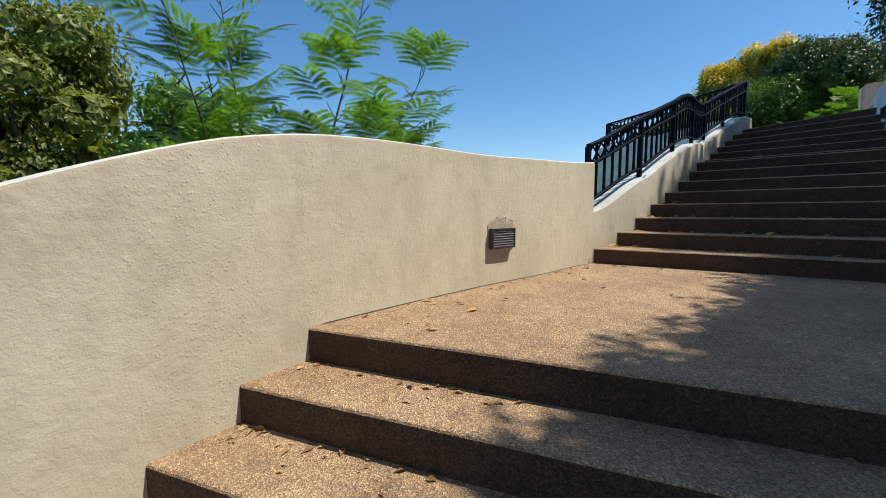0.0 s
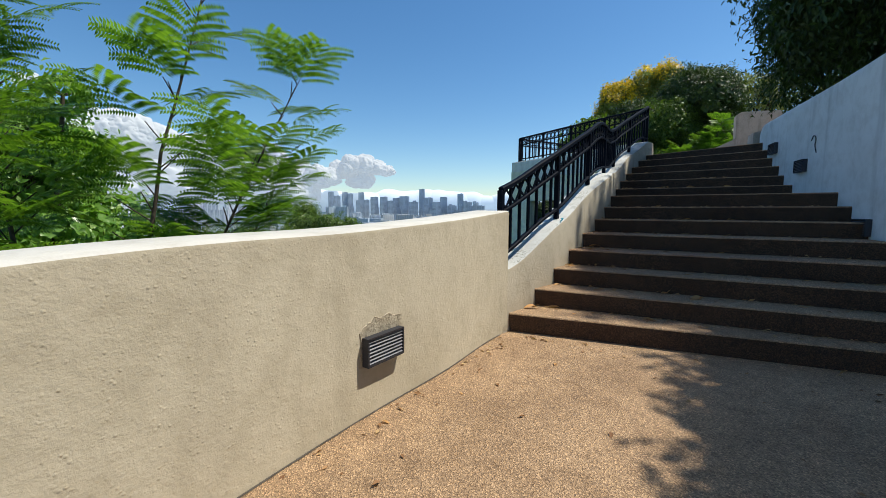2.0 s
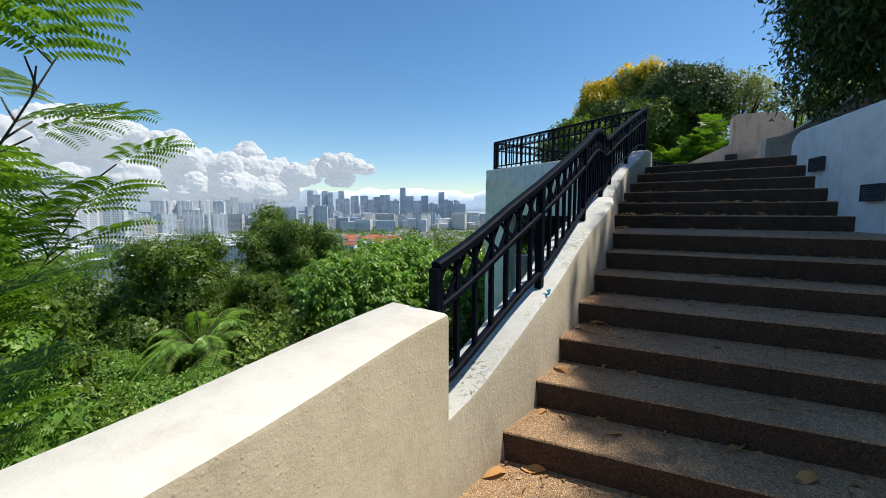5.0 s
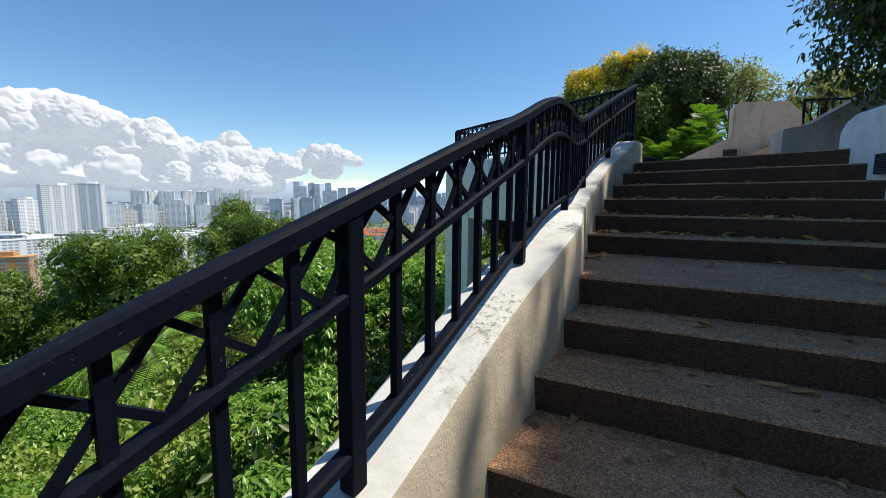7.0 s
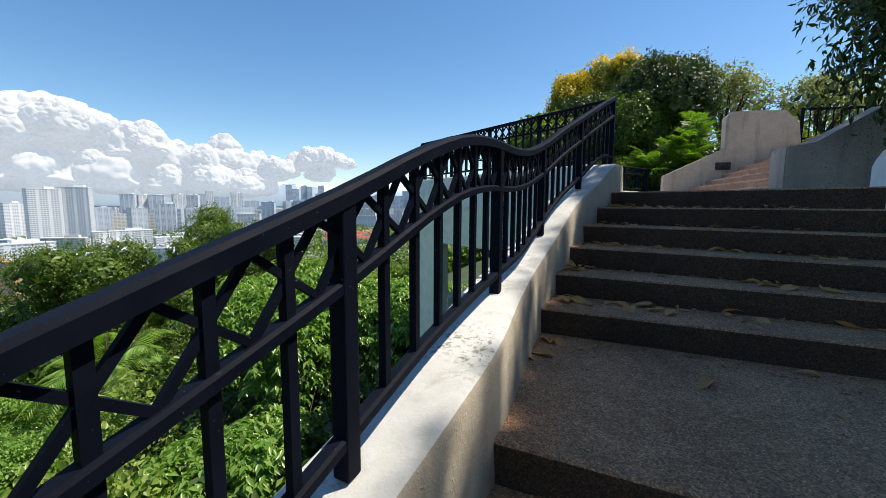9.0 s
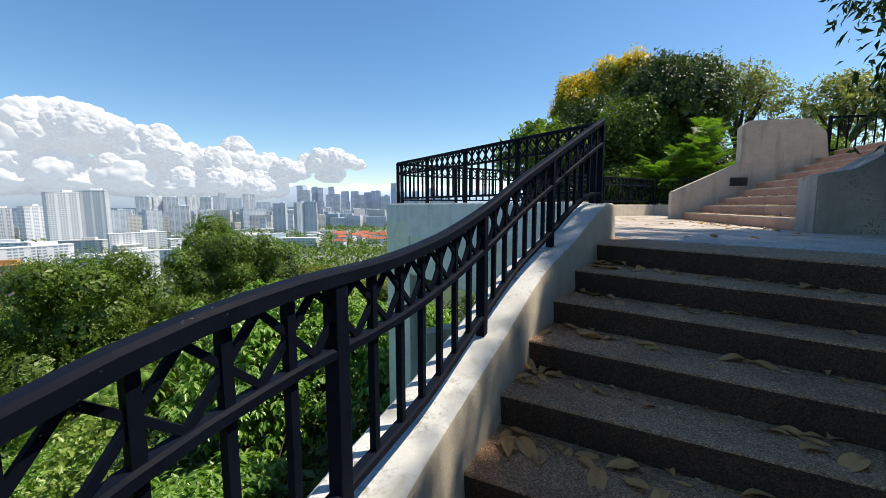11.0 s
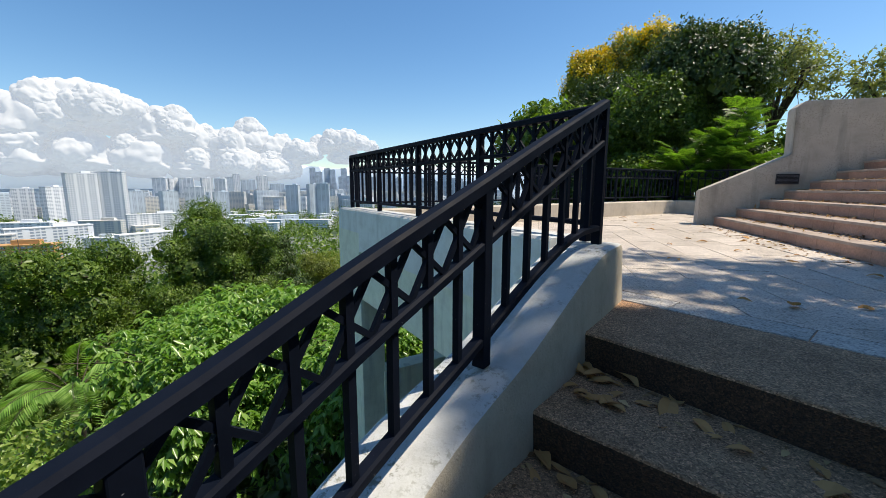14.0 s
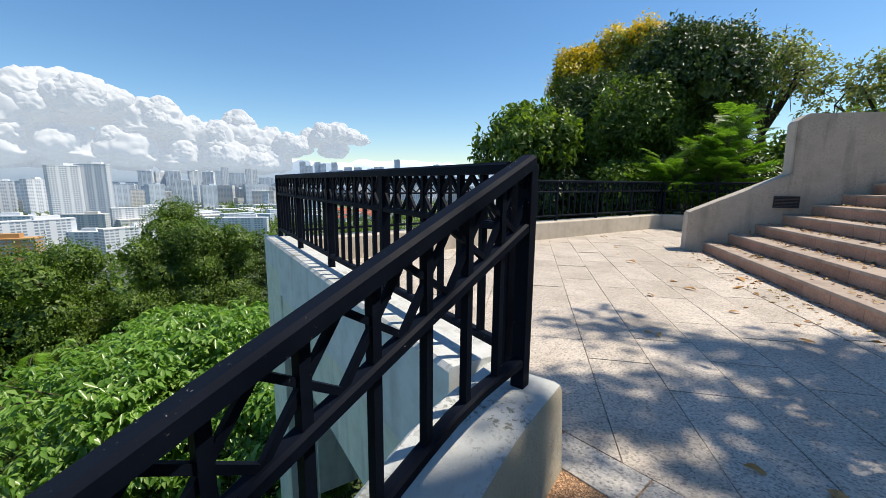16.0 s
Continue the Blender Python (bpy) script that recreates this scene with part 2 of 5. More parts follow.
M_CBD = plain("haze_paled_blue_grey_cladding", (0.56, 0.62, 0.69), 0.6, 0.0, 0.2, 0.005)
# Window colour lightened to stand in for haze over the city.
M_GLASS = plain("haze_paled_grey_glass", (0.35, 0.4, 0.46), 0.35, 0.0, 0.2, 0.05)
M_RED = plain("terracotta_roof", (0.42, 0.13, 0.07), 0.85, 0.0, 0.3, 0.05)
M_ORANGE = plain("orange_city_wall", (0.6, 0.33, 0.13), 0.8, 0.0, 0.15, 0.02)


def ground_material():
    m, n, l, p = material("hill_and_plain", 0.95)
    t = noise_tex(n, l, 0.35, 8.0, 0.7)
    col = ramp(n, l, t.outputs[0], [(0.3, (0.018, 0.03, 0.01)), (0.5, (0.045, 0.075, 0.02)), (0.7, (0.08, 0.11, 0.035))])
    far = noise_tex(n, l, 0.006, 6.0, 0.6)
    town = ramp(n, l, far.outputs[0], [(0.4, (0.05, 0.085, 0.03)), (0.52, (0.2, 0.21, 0.2)), (0.62, (0.3, 0.3, 0.29))])
    g = n.new("ShaderNodeNewGeometry")
    s = n.new("ShaderNodeSeparateXYZ")
    l.new(g.outputs["Position"], s.inputs[0])
    low = n.new("ShaderNodeMath")
    low.operation = "LESS_THAN"
    low.inputs[1].default_value = -74.0
    l.new(s.outputs[2], low.inputs[0])
    col = mix(n, l, "MIX", low.outputs[0], col, town)
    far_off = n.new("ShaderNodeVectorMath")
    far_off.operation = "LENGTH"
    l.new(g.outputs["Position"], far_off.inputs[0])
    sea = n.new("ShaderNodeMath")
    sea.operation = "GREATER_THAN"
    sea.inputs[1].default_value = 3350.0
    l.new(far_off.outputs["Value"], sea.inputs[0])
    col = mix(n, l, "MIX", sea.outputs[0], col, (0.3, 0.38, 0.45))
    l.new(col, p.inputs["Base Color"])
    bump(n, l, p, t.outputs[0], 1.0, 0.3)
    return m


M_GROUND = ground_material()


# ---- building helpers ----
def mesh_from(name, verts, faces, mats, index=None, smooth=False):
    me = bpy.data.meshes.new(name)
    me.from_pydata([tuple(v) for v in verts], [], [tuple(f) for f in faces])
    for m in mats:
        me.materials.append(m)
    if index is not None:
        me.polygons.foreach_set("material_index", index)
    if smooth:
        me.polygons.foreach_set("use_smooth", [True] * len(me.polygons))
    me.update()
    return me


def part(name, bm, mat, parent=None, label=""):
    """Links a bmesh, or a ready mesh, as one object under a thing or a part."""
    if isinstance(bm, bpy.types.Mesh):
        me = bm
    else:
        me = bpy.data.meshes.new(name)
        bm.to_mesh(me)
        bm.free()
        me.materials.append(mat)
    ob = new(name, me)
    ob.parent = parent
    if label:
        ob["label"] = label
    return ob


def box(bm, centre, size, turn=0.0, bevel=0.0, tilt=None):
    m = Matrix.Translation(centre) @ Matrix.Rotation(turn, 4, "Z")
    if tilt is not None:
        m = m @ tilt
    r = bmesh.ops.create_cube(bm, size=1.0, matrix=m @ Matrix.Diagonal((*size, 1)))
    if bevel:
        edges = list({e for v in r["verts"] for e in v.link_edges})
        bmesh.ops.bevel(bm, geom=edges, offset=bevel, segments=2, affect="EDGES", profile=0.5)
    return bm


def bar(bm, a, b, w, h):
    """A flat bar from a to b: w wide across, h high in its own upright plane."""
    a, b = Vector(a), Vector(b)
    d = b - a
    x = d.normalized()
    side = x.cross(Vector((0, 0, 1)))
    side = side.normalized() if side.length > 1e-4 else Vector((1, 0, 0))
    up = side.cross(x)
    m = Matrix(((x.x, side.x, up.x, 0), (x.y, side.y, up.y, 0), (x.z, side.z, up.z, 0), (0, 0, 0, 1)))
    bmesh.ops.create_cube(bm, size=1.0, matrix=Matrix.Translation((a + b) / 2) @ m @ Matrix.Diagonal((d.length, w, h, 1)))
    return bm


def prism(plan, z0, z1, bevel=0.0):
    bm = bmesh.new()
    low = [bm.verts.new((x, y, z0)) for x, y in plan]
    top = [bm.verts.new((x, y, z1)) for x, y in plan]
    n = len(plan)
    bm.faces.new(low[::-1])
    cap = bm.faces.new(top)
    for k in range(n):
        bm.faces.new((low[k], low[(k + 1) % n], top[(k + 1) % n], top[k]))
    bmesh.ops.recalc_face_normals(bm, faces=bm.faces)
    if bevel:
        bmesh.ops.bevel(bm, geom=list(cap.edges), offset=bevel, segments=2, affect="EDGES", profile=0.5)
    return bm


def smooth_line(knots):
    """A smooth curve through (t, value) knots."""
    t = np.array([k[0] for k in knots], float)
    v = np.array([k[1] for k in knots], float)
    g = np.gradient(v, t)

    def at(q):
        if q <= t[0]:
            return float(v[0] + g[0] * (q - t[0]))
        if q >= t[-1]:
            return float(v[-1] + g[-1] * (q - t[-1]))
        k = int(np.searchsorted(t, q)) - 1
        h = t[k + 1] - t[k]
        s = (q - t[k]) / h
        return float((2 * s**3 - 3 * s**2 + 1) * v[k] + (s**3 - 2 * s**2 + s) * h * g[k] + (3 * s**2 - 2 * s**3) * v[k + 1] + (s**3 - s**2) * h * g[k + 1])

    return at


def sweep(stations, mats, pick=None, smooth=False):
    """Joins rings of points, all of one length, into a closed bar. pick(i) names the material of the strip after ring point i."""
    n = len(stations[0])
    verts = [p for ring in stations for p in ring]
    faces, index = [], []
    for k in range(len(stations) - 1):
        for i in range(n):
            j = (i + 1) % n
            faces.append((k * n + i, k * n + j, (k + 1) * n + j, (k + 1) * n + i))
            index.append(pick(i) if pick else 0)
    faces += [tuple(range(n))[::-1], tuple((len(stations) - 1) * n + i for i in range(n))]
    index += [0, 0]
    me = mesh_from("sweep", verts, faces, mats, index)
    bm = bmesh.new()
    bm.from_mesh(me)
    bmesh.ops.recalc_face_normals(bm, faces=bm.faces)
    bm.to_mesh(me)
    bm.free()
    me.polygons.foreach_set("use_smooth", [True] * len(me.polygons))
    me.set_sharp_from_angle(angle=radians(40))
    return me


def beside(line, y, off):
    """The plan point at y on the line x(y), moved off metres to the left of the way up."""
    x, e = line(y), 0.02
    d = Vector((line(y + e) - line(y - e), 2 * e)).normalized()
    return Vector((x - d.y * off, y + d.x * off))


def setting(name, label="", category=""):
    return tagged(new(name), label, category, kind="structure")


# ---- the stair's lines in plan and height ----
RISE = 0.16
INNER = smooth_line([(-6, -1.56), (1.5, -1.56), (2.17, -1.545), (2.9, -1.465), (3.63, -1.355), (4.3, -1.215), (5.36, -1.035), (5.8, -0.864), (6.15, -0.734),
                     (6.53, -0.622), (6.97, -0.52), (7.43, -0.413), (7.81, -0.31), (8.14, -0.236), (8.8, -0.2), (9.41, -0.165), (9.84, -0.09),
                     (10.25, 0.004), (10.67, 0.116), (11.02, 0.25), (11.5, 0.414), (12.13, 0.6)])
RIGHT = smooth_line([(-6, 1.75), (2, 1.8), (5, 1.9), (6.5, 2.02), (8, 2.1), (9.5, 2.11), (10.7, 2.12)])
KERB_TOP = smooth_line([(5.2, 0.5), (5.6, 0.6), (5.9, 0.74), (6.25, 0.9), (6.53, 0.99), (7.1, 1.22), (7.66, 1.42), (8.1, 1.55), (8.5, 1.62), (8.9, 1.67),
                        (9.4, 1.72), (9.9, 1.86), (10.4, 2.07), (10.96, 2.27), (11.4, 2.45), (11.75, 2.56), (12.13, 2.58)])
RAIL_LINE = smooth_line([(5.484, -1.136), (6.53, -0.782), (7.67, -0.53), (8.8, -0.357), (9.95, -0.22), (10.96, 0.06), (12.08, 0.44)])
RAIL_TOP = smooth_line([(5.48, 1.27), (5.65, 1.33), (5.86, 1.42), (6.07, 1.52), (6.5, 1.70), (7.1, 1.93), (7.67, 2.13), (8.07, 2.28), (8.36, 2.36), (8.6, 2.39),
                        (9.05, 2.405), (9.6, 2.47), (10.0, 2.57), (10.5, 2.76), (11.0, 2.95), (11.6, 3.19), (12.08, 3.38)])
WALL_TOP = smooth_line([(-5, -2.2), (0.5, 0.28), (1.0, 0.52), (1.3, 0.65), (1.6, 0.763), (1.79, 0.823), (2.02, 0.876), (2.25, 0.912), (2.54, 0.935), (2.96, 0.95), (3.5, 0.955), (4.2, 0.985), (5.2, 1.045), (5.36, 1.06)])

# Nosings: left y, right y; upper flight 1 to 14, lower flight 0 and down
NOSING_Y = [5.40, 5.80, 6.15, 6.53, 6.97, 7.42, 7.81, 8.14, 9.41, 9.84, 10.25, 10.67, 11.02, 11.50]
SLOPE = [0.0, -0.08, -0.10, -0.12, -0.13, -0.14, -0.15, -0.15, -0.14, -0.19, -0.285, -0.355, -0.43, -0.595]


def nosing(k):
    """Ends of the front edge of step k, in plan."""
    if k >= 1:
        y, s = NOSING_Y[k - 1], SLOPE[k - 1]
    else:
        y, s = 2.17 + 0.335 * k, 0.19 - 0.02 * k
    a = Vector((INNER(y), y))
    xr = RIGHT(y + s * 2.5) + 0.05
    return a - Vector((0.05, 0.05 * s)), Vector((xr, y + s * (xr - a.x)))


def build_steps():
    stair = setting("staircase", "brown washed-pebble concrete steps with stained, shade-darkened risers and dry leaves", "stairs")
    for k in range(-9, 15):
        a, b = nosing(k)
        if k < 14:
            c, d = nosing(k + 1)
            push = Vector((0, 0.06))
            plan = [a, b, d + push, c + push]
        else:
            plan = [a, b, Vector((2.17, 11.3)), Vector((2.17, 11.75)), Vector((0.55, 12.6)), Vector((0.5, 12.1))]
        z = RISE * k
        bm = prism(plan, z - 0.34, z, 0.012)
        me = bpy.data.meshes.new("step")
        bmesh.ops.recalc_face_normals(bm, faces=bm.faces)
        bm.to_mesh(me)
        me.materials.append(M_STEP if k < 4 else M_SHADESTEP)
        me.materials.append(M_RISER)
        # Upright faces take the shade-darkened riser colour.
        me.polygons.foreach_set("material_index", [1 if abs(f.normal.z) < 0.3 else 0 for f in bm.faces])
        bm.free()
        part("step", me, None, stair)


build_steps()


# ---- walls ----
def build_left_wall():
    rings = []
    y = -5.0
    while y < 5.37:
        z, r = WALL_TOP(y), 0.022
        lo = min(-3.0, z - 1.5)
        ring = []
        for off, zz in ((0, lo), (0, z - r), (r * 0.3, z - r * 0.3), (r, z), (0.36 - r, z + 0.004), (0.36 - r * 0.3, z - r * 0.3), (0.36, z - r), (0.36, lo)):
            p = beside(INNER, y, off)
            ring.append((p.x, p.y, zz))
        rings.append(ring)
        y += 0.12 if y < 5.2 else 0.055
    me = sweep(rings, [M_CREAM, M_WALLTOP], lambda i: 1 if 2 <= i <= 4 else 0)
    w = tagged(new("wall_west", me), "cream textured stucco parapet wall with white painted top", "wall", kind="structure")
    return w


def build_kerb():
    rings = []
    for y in np.arange(5.3, 12.14, 0.09):
        y = float(min(y, 12.13))
        z, r = KERB_TOP(y), 0.03
        lean = float(np.interp(y, [5.3, 6.6, 7.5, 8.5], [0.03, 0.045, 0.02, 0.015]))
        ring = []
        for off, zz in ((-0.03, z - 0.9), (lean, z - r), (lean + r * 0.3, z - r * 0.3), (lean + r, z), (0.34 - r, z), (0.34, z - r), (0.34, z - 1.6), (0.3, z - 1.7)):
            p = beside(INNER, y, off)
            ring.append((p.x, p.y, zz))
        rings.append(ring)
    me = sweep(rings, [M_KERBSIDE, M_KERBTOP], lambda i: 1 if 2 <= i <= 4 else 0)
    tagged(new("wall_kerb", me), "sloping cream kerb wall with weathered white top under the railing", "kerb wall", kind="structure")


def build_right_wall():
    rings = []
    ys = [float(v) for v in np.arange(-5, 10.5, 0.5)] + [10.5, 10.58, 10.64, 10.67]
    for y in ys:
        z = 2.55 if y > 3 else 2.55 - 0.1 * (3 - y)
        if y > 10.5:
            z -= (y - 10.5) ** 2 * 4.5
        ring = []
        for off, zz in ((0, -3.0), (0, z - 0.03), (-0.03, z), (-0.27, z), (-0.3, z - 0.03), (-0.3, -3.0)):
            p = beside(RIGHT, y, off)
            ring.append((p.x, p.y, zz))
        rings.append(ring)
    tagged(new("wall_east", sweep(rings, [M_WHITE])), "tall white painted stair wall with dirt along its foot", "wall", kind="structure")


build_left_wall()
build_kerb()
build_right_wall()


# ---- plaza, platform and its edge ----
PZ = 14 * RISE
G = Vector((0.44, 12.08))
PC = Vector((-2.97, 14.77))
FC = Vector((2.4, 21.8))
FE = Vector((6.5, 20.6))
PLAZA = [(0.5, 12.2), (2.3, 11.15), (4.3, 10.9), (4.4, 13.6), (3.1, 21.6), (2.4, 21.75), (-2.95, 15.2), (-2.9, 14.8)]


def edge_strip(a, b, inn, out, z0, z1, name, label, mats, pick=None, ext0=0.0, ext1=0.0):
    d = (b - a).normalized()
    n = Vector((-d.y, d.x))
    rings = []
    for q in (a - d * ext0, b + d * ext1):
        ring = []
        for off, z in ((-inn, z0), (-inn, z1 - 0.02), (-inn + 0.02, z1), (out - 0.02, z1), (out, z1 - 0.02), (out, z0)):
            p = q + n * off
            ring.append((p.x, p.y, z))
        rings.append(ring)
    return tagged(new(name, sweep(rings, mats, pick)), label, "parapet", kind="structure")


def build_plaza():
    part_slab = prism([Vector(p) for p in [(0.2, 12.3), (2.3, 11.3), (5.2, 10.95), (5.2, 18.2), (6.6, 18.4), (6.6, 20.7), (2.4, 21.9), (-3.1, 15.1), (-2.9, 14.7)]], PZ - 0.45, PZ - 0.012)
    floor = part("floor_plaza", part_slab, M_GROUT)
    tagged(floor, "grey-pink granite paved terrace in dappled shade", "terrace floor", kind="structure")
    top = lambda i: 1 if 1 <= i <= 3 else 0
    edge_strip(PC, G, 0.17, 0.15, PZ - 0.2, 2.6, "wall_platform_kerb", "low white painted kerb under the terrace railing", [M_WHITE, M_KERBTOP], top, 0.15, -0.2)
    edge_strip(FC, PC, 0.17, 0.15, PZ - 0.6, 2.57, "wall_far_kerb", "low beige kerb under the far terrace railing", [M_BEIGE], None, 0.1, 0.15)
    edge_strip(FE, FC, 0.17, 0.15, PZ - 0.6, 2.57, "wall_back_kerb", "low beige kerb at the back of the terrace", [M_BEIGE], None, 0.0, 0.1)
    d = (PC - G).normalized()
    n = Vector((d.y, -d.x))
    n = n if n.dot(Vector((-1, -1))) > 0 else -n
    turn = math.atan2(d.y, d.x)

    def slab(u0, u1, off, thick, z0, z1, bevel=0.008):
        c = G + d * (u0 + u1) / 2 + n * off
        return box(bmesh.new(), (c.x, c.y, (z0 + z1) / 2), (u1 - u0, thick, z1 - z0), turn, bevel)

    w = setting("wall_platform", "pale greenish-white rendered wall carrying the terrace", "wall")
    part("beam_panel", slab(0.3, 4.42, 0.0, 0.3, 1.37, 2.52), M_PALE, w)
    part("corner_column", slab(3.62, 4.52, 0.0, 0.34, -9.0, 2.3), M_PALE, w)
    c = G + d * 3.75 - n * 1.8
    part("tie_beam", box(bmesh.new(), (c.x, c.y, -0.18), (0.3, 3.3, 0.86), turn, 0.01), M_PALE, w)
    c = G + d * 1.5 - n * 2.2
    part("soffit", box(bmesh.new(), (c.x + 0.6, c.y + 0.5, 1.62), (4.0, 3.4, 0.25), turn), M_PALE, w)


build_plaza()


# ---- railings ----
def rail_bars(bm, pts, w, h):
    """A continuous bar through the points, with a slightly rounded top."""
    rings = []
    for k, p in enumerate(pts):
        a, b = pts[max(k - 1, 0)], pts[min(k + 1, len(pts) - 1)]
        d = (b - a)
        s = Vector((d.y, -d.x, 0)).normalized() * (w / 2)
        u = s.cross(d).normalized() * (h / 2)
        u = u if u.z > 0 else -u
        rings.append([bm.verts.new(p + s * i + u * j) for i, j in ((-1, -1), (1, -1), (1, 0.55), (0.62, 1), (-0.62, 1), (-1, 0.55))])
    for r0, r1 in zip(rings[:-1], rings[1:]):
        for i in range(6):
            j = (i + 1) % 6
            bm.faces.new((r0[i], r0[j], r1[j], r1[i]))
    bm.faces.new(rings[0][::-1])
    bm.faces.new(rings[-1])
    bmesh.ops.recalc_face_normals(bm, faces=bm.faces)
    return bm


def build_railing(name, label, path, posts, foot, head, bays=6, kind_post=0.05):
    """path(t) gives the plan point, head(t) the rail's top and foot(t) the kerb's top. posts: values of t."""
    root = tagged(new(name), label, "railing", kind="structure")

    def at(t, z):
        p = path(t)
        return Vector((p.x, p.y, z))

    ts = []
    for a, b in zip(posts[:-1], posts[1:]):
        ts += [a + (b - a) * k / 9 for k in range(9)]
    ts.append(posts[-1])
    lo = lambda t: foot(t) + 0.095
    mid = lambda t: head(t) - 0.225
    part("top_rail", rail_bars(bmesh.new(), [at(t, head(t) - 0.021) for t in ts], 0.056, 0.042), M_IRON, root)
    part("middle_rail", rail_bars(bmesh.new(), [at(t, mid(t)) for t in ts], 0.046, 0.028), M_IRON, root)
    part("bottom_rail", rail_bars(bmesh.new(), [at(t, lo(t)) for t in ts], 0.045, 0.03), M_IRON, root)
    for t in posts:
        p, d = path(t), path(t + 0.02) - path(t - 0.02)
        z0, z1 = foot(t) - 0.015, head(t) - 0.03
        part("post", box(bmesh.new(), (p.x, p.y, (z0 + z1) / 2), (kind_post, kind_post, z1 - z0), math.atan2(d.y, d.x), 0.004), M_IRON, root)
    for a, b in zip(posts[:-1], posts[1:]):
        step = (b - a) / (bays + 1)
        for k in range(1, bays + 1):
            t = a + step * k
            p, d = path(t), path(t + 0.02) - path(t - 0.02)
            z0, z1 = lo(t), head(t) - 0.03
            part("baluster", box(bmesh.new(), (p.x, p.y, (z0 + z1) / 2), (0.024, 0.024, z1 - z0), math.atan2(d.y, d.x)), M_IRON, root)
        cross = [a + step * (k + 0.5) for k in range(bays + 1)]
        for k in range(bays):
            t0, t1 = cross[k], cross[k + 1]
            for s, e in ((t0, t1), (t1, t0)):
                part("brace", bar(bmesh.new(), at(s, head(s) - 0.045), at(e, mid(e) + 0.012), 0.014, 0.016), M_IRON, root)
        for k, (t0, t1) in enumerate(((a, cross[0]), (b, cross[-1]))):
            m = (head(t0) + mid(t0)) / 2
            part("brace", bar(bmesh.new(), at(t1, head(t1) - 0.045), at(t0, m), 0.014, 0.016), M_IRON, root)
            part("brace", bar(bmesh.new(), at(t1, mid(t1) + 0.012), at(t0, m), 0.014, 0.016), M_IRON, root)
    return root


STAIR_POSTS = [5.484, 6.53, 7.67, 8.8, 9.95, 10.96, 12.08]
build_railing("railing_stair", "black painted iron stair railing with crossed braces under its handrail", lambda y: Vector((RAIL_LINE(y), y)), STAIR_POSTS, KERB_TOP, RAIL_TOP)


def straight_railing(name, label, a, b, bays, z0, z1):
    L = (b - a).length
    d = (b - a) / L
    build_railing(name, label, lambda t: a + d * t, [L * k / bays for k in range(bays + 1)], lambda t: z0, lambda t: z1)


straight_railing("railing_terrace", "black painted iron terrace railing on a white kerb", PC, G + (PC - G).normalized() * 0.08, 4, 2.6, 3.36)
straight_railing("railing_far", "black painted iron railing along the far terrace edge", FC, PC + (FC - PC).normalized() * 0.08, 7, 2.57, 3.35)
straight_railing("railing_back", "black painted iron railing at the back of the terrace", FE, FC + (FE - FC).normalized() * 0.08, 4, 2.57, 3.35)


# ---- upper stair on the terrace ----
UP_RISE = 0.155
UP_FOOT = smooth_line([(13.4, 2.8), (14.0, 2.76), (14.9, 2.69), (16.1, 2.6), (17.9, 2.47), (18.2, 2.45)])


def build_upper_stair():
    st = setting("staircase_upper", "pink stone terrace steps with pale treads and dry leaves", "stairs")
    for k in range(9):
        z1 = PZ + UP_RISE * (k + 1)
        off = 0.325 * k
        line = [Vector((UP_FOOT(y) + off, y)) for y in np.linspace(13.8, 18.1, 9)]
        back = 0.4 if k < 8 else 3.5
        plan = [p for p in line] + [Vector((line[-1].x + back, 18.1)), Vector((line[0].x + back, 13.8))]
        step = part("step", prism(plan, PZ - 0.1 if k < 1 else z1 - 0.5, z1 - 0.03), M_JOINT, st)
        tread = part("tread", prism([p - Vector((0.025, 0)) for p in line] + [Vector((line[-1].x + back, 18.1)), Vector((line[0].x + back, 13.8))], z1 - 0.03, z1, 0.006), M_PINKTOP, step)
        ys = np.linspace(13.8, 18.1, 12)
        for y0, y1 in zip(ys[:-1], ys[1:]):
            a = Vector((UP_FOOT(y0 + 0.002) + off - 0.014, y0 + 0.002))
            b = Vector((UP_FOOT(y1 - 0.002) + off - 0.014, y1 - 0.002))
            part("tile", prism([a, b, b + Vector((0.02, 0)), a + Vector((0.02, 0))], z1 - UP_RISE + 0.004, z1 - 0.032), M_PINK, step)


build_upper_stair()


def wall_profile(name, label, outline, y0, y1, mat, bevel=0.015):
    """A wall whose outline in x and z is given, standing from y0 to y1."""
    bm = bmesh.new()
    a = [bm.verts.new((x, y0, z)) for x, z in outline]
    b = [bm.verts.new((x, y1, z)) for x, z in outline]
    n = len(outline)
    bm.faces.new(a)
    bm.faces.new(b[::-1])
    for k in range(n):
        bm.faces.new((a[k], a[(k + 1) % n], b[(k + 1) % n], b[k]))
    bmesh.ops.recalc_face_normals(bm, faces=bm.faces)
    bmesh.ops.bevel(bm, geom=list(bm.edges), offset=bevel, segments=2, affect="EDGES")
    return tagged(part(name, bm, mat), label, "wall", kind="structure")


wall_profile("wall_ramp", "rough beige-grey stair side wall, sloping then tall, with dark stains",
             [(2.2, PZ - 0.3), (2.2, 2.85), (3.46, 3.46), (3.44, 4.2), (3.56, 4.3), (4.58, 4.28), (4.86, 3.98), (4.95, 3.3), (4.95, PZ - 0.3)], 18.0, 18.34, M_GREY)
wall_profile("wall_pier", "rough grey rendered stair side wall with sloping top",
             [(2.75, PZ - 0.3), (2.75, 2.89), (3.08, 2.95), (6.4, 5.1), (6.4, PZ - 0.3)], 13.45, 13.9, M_PIER)


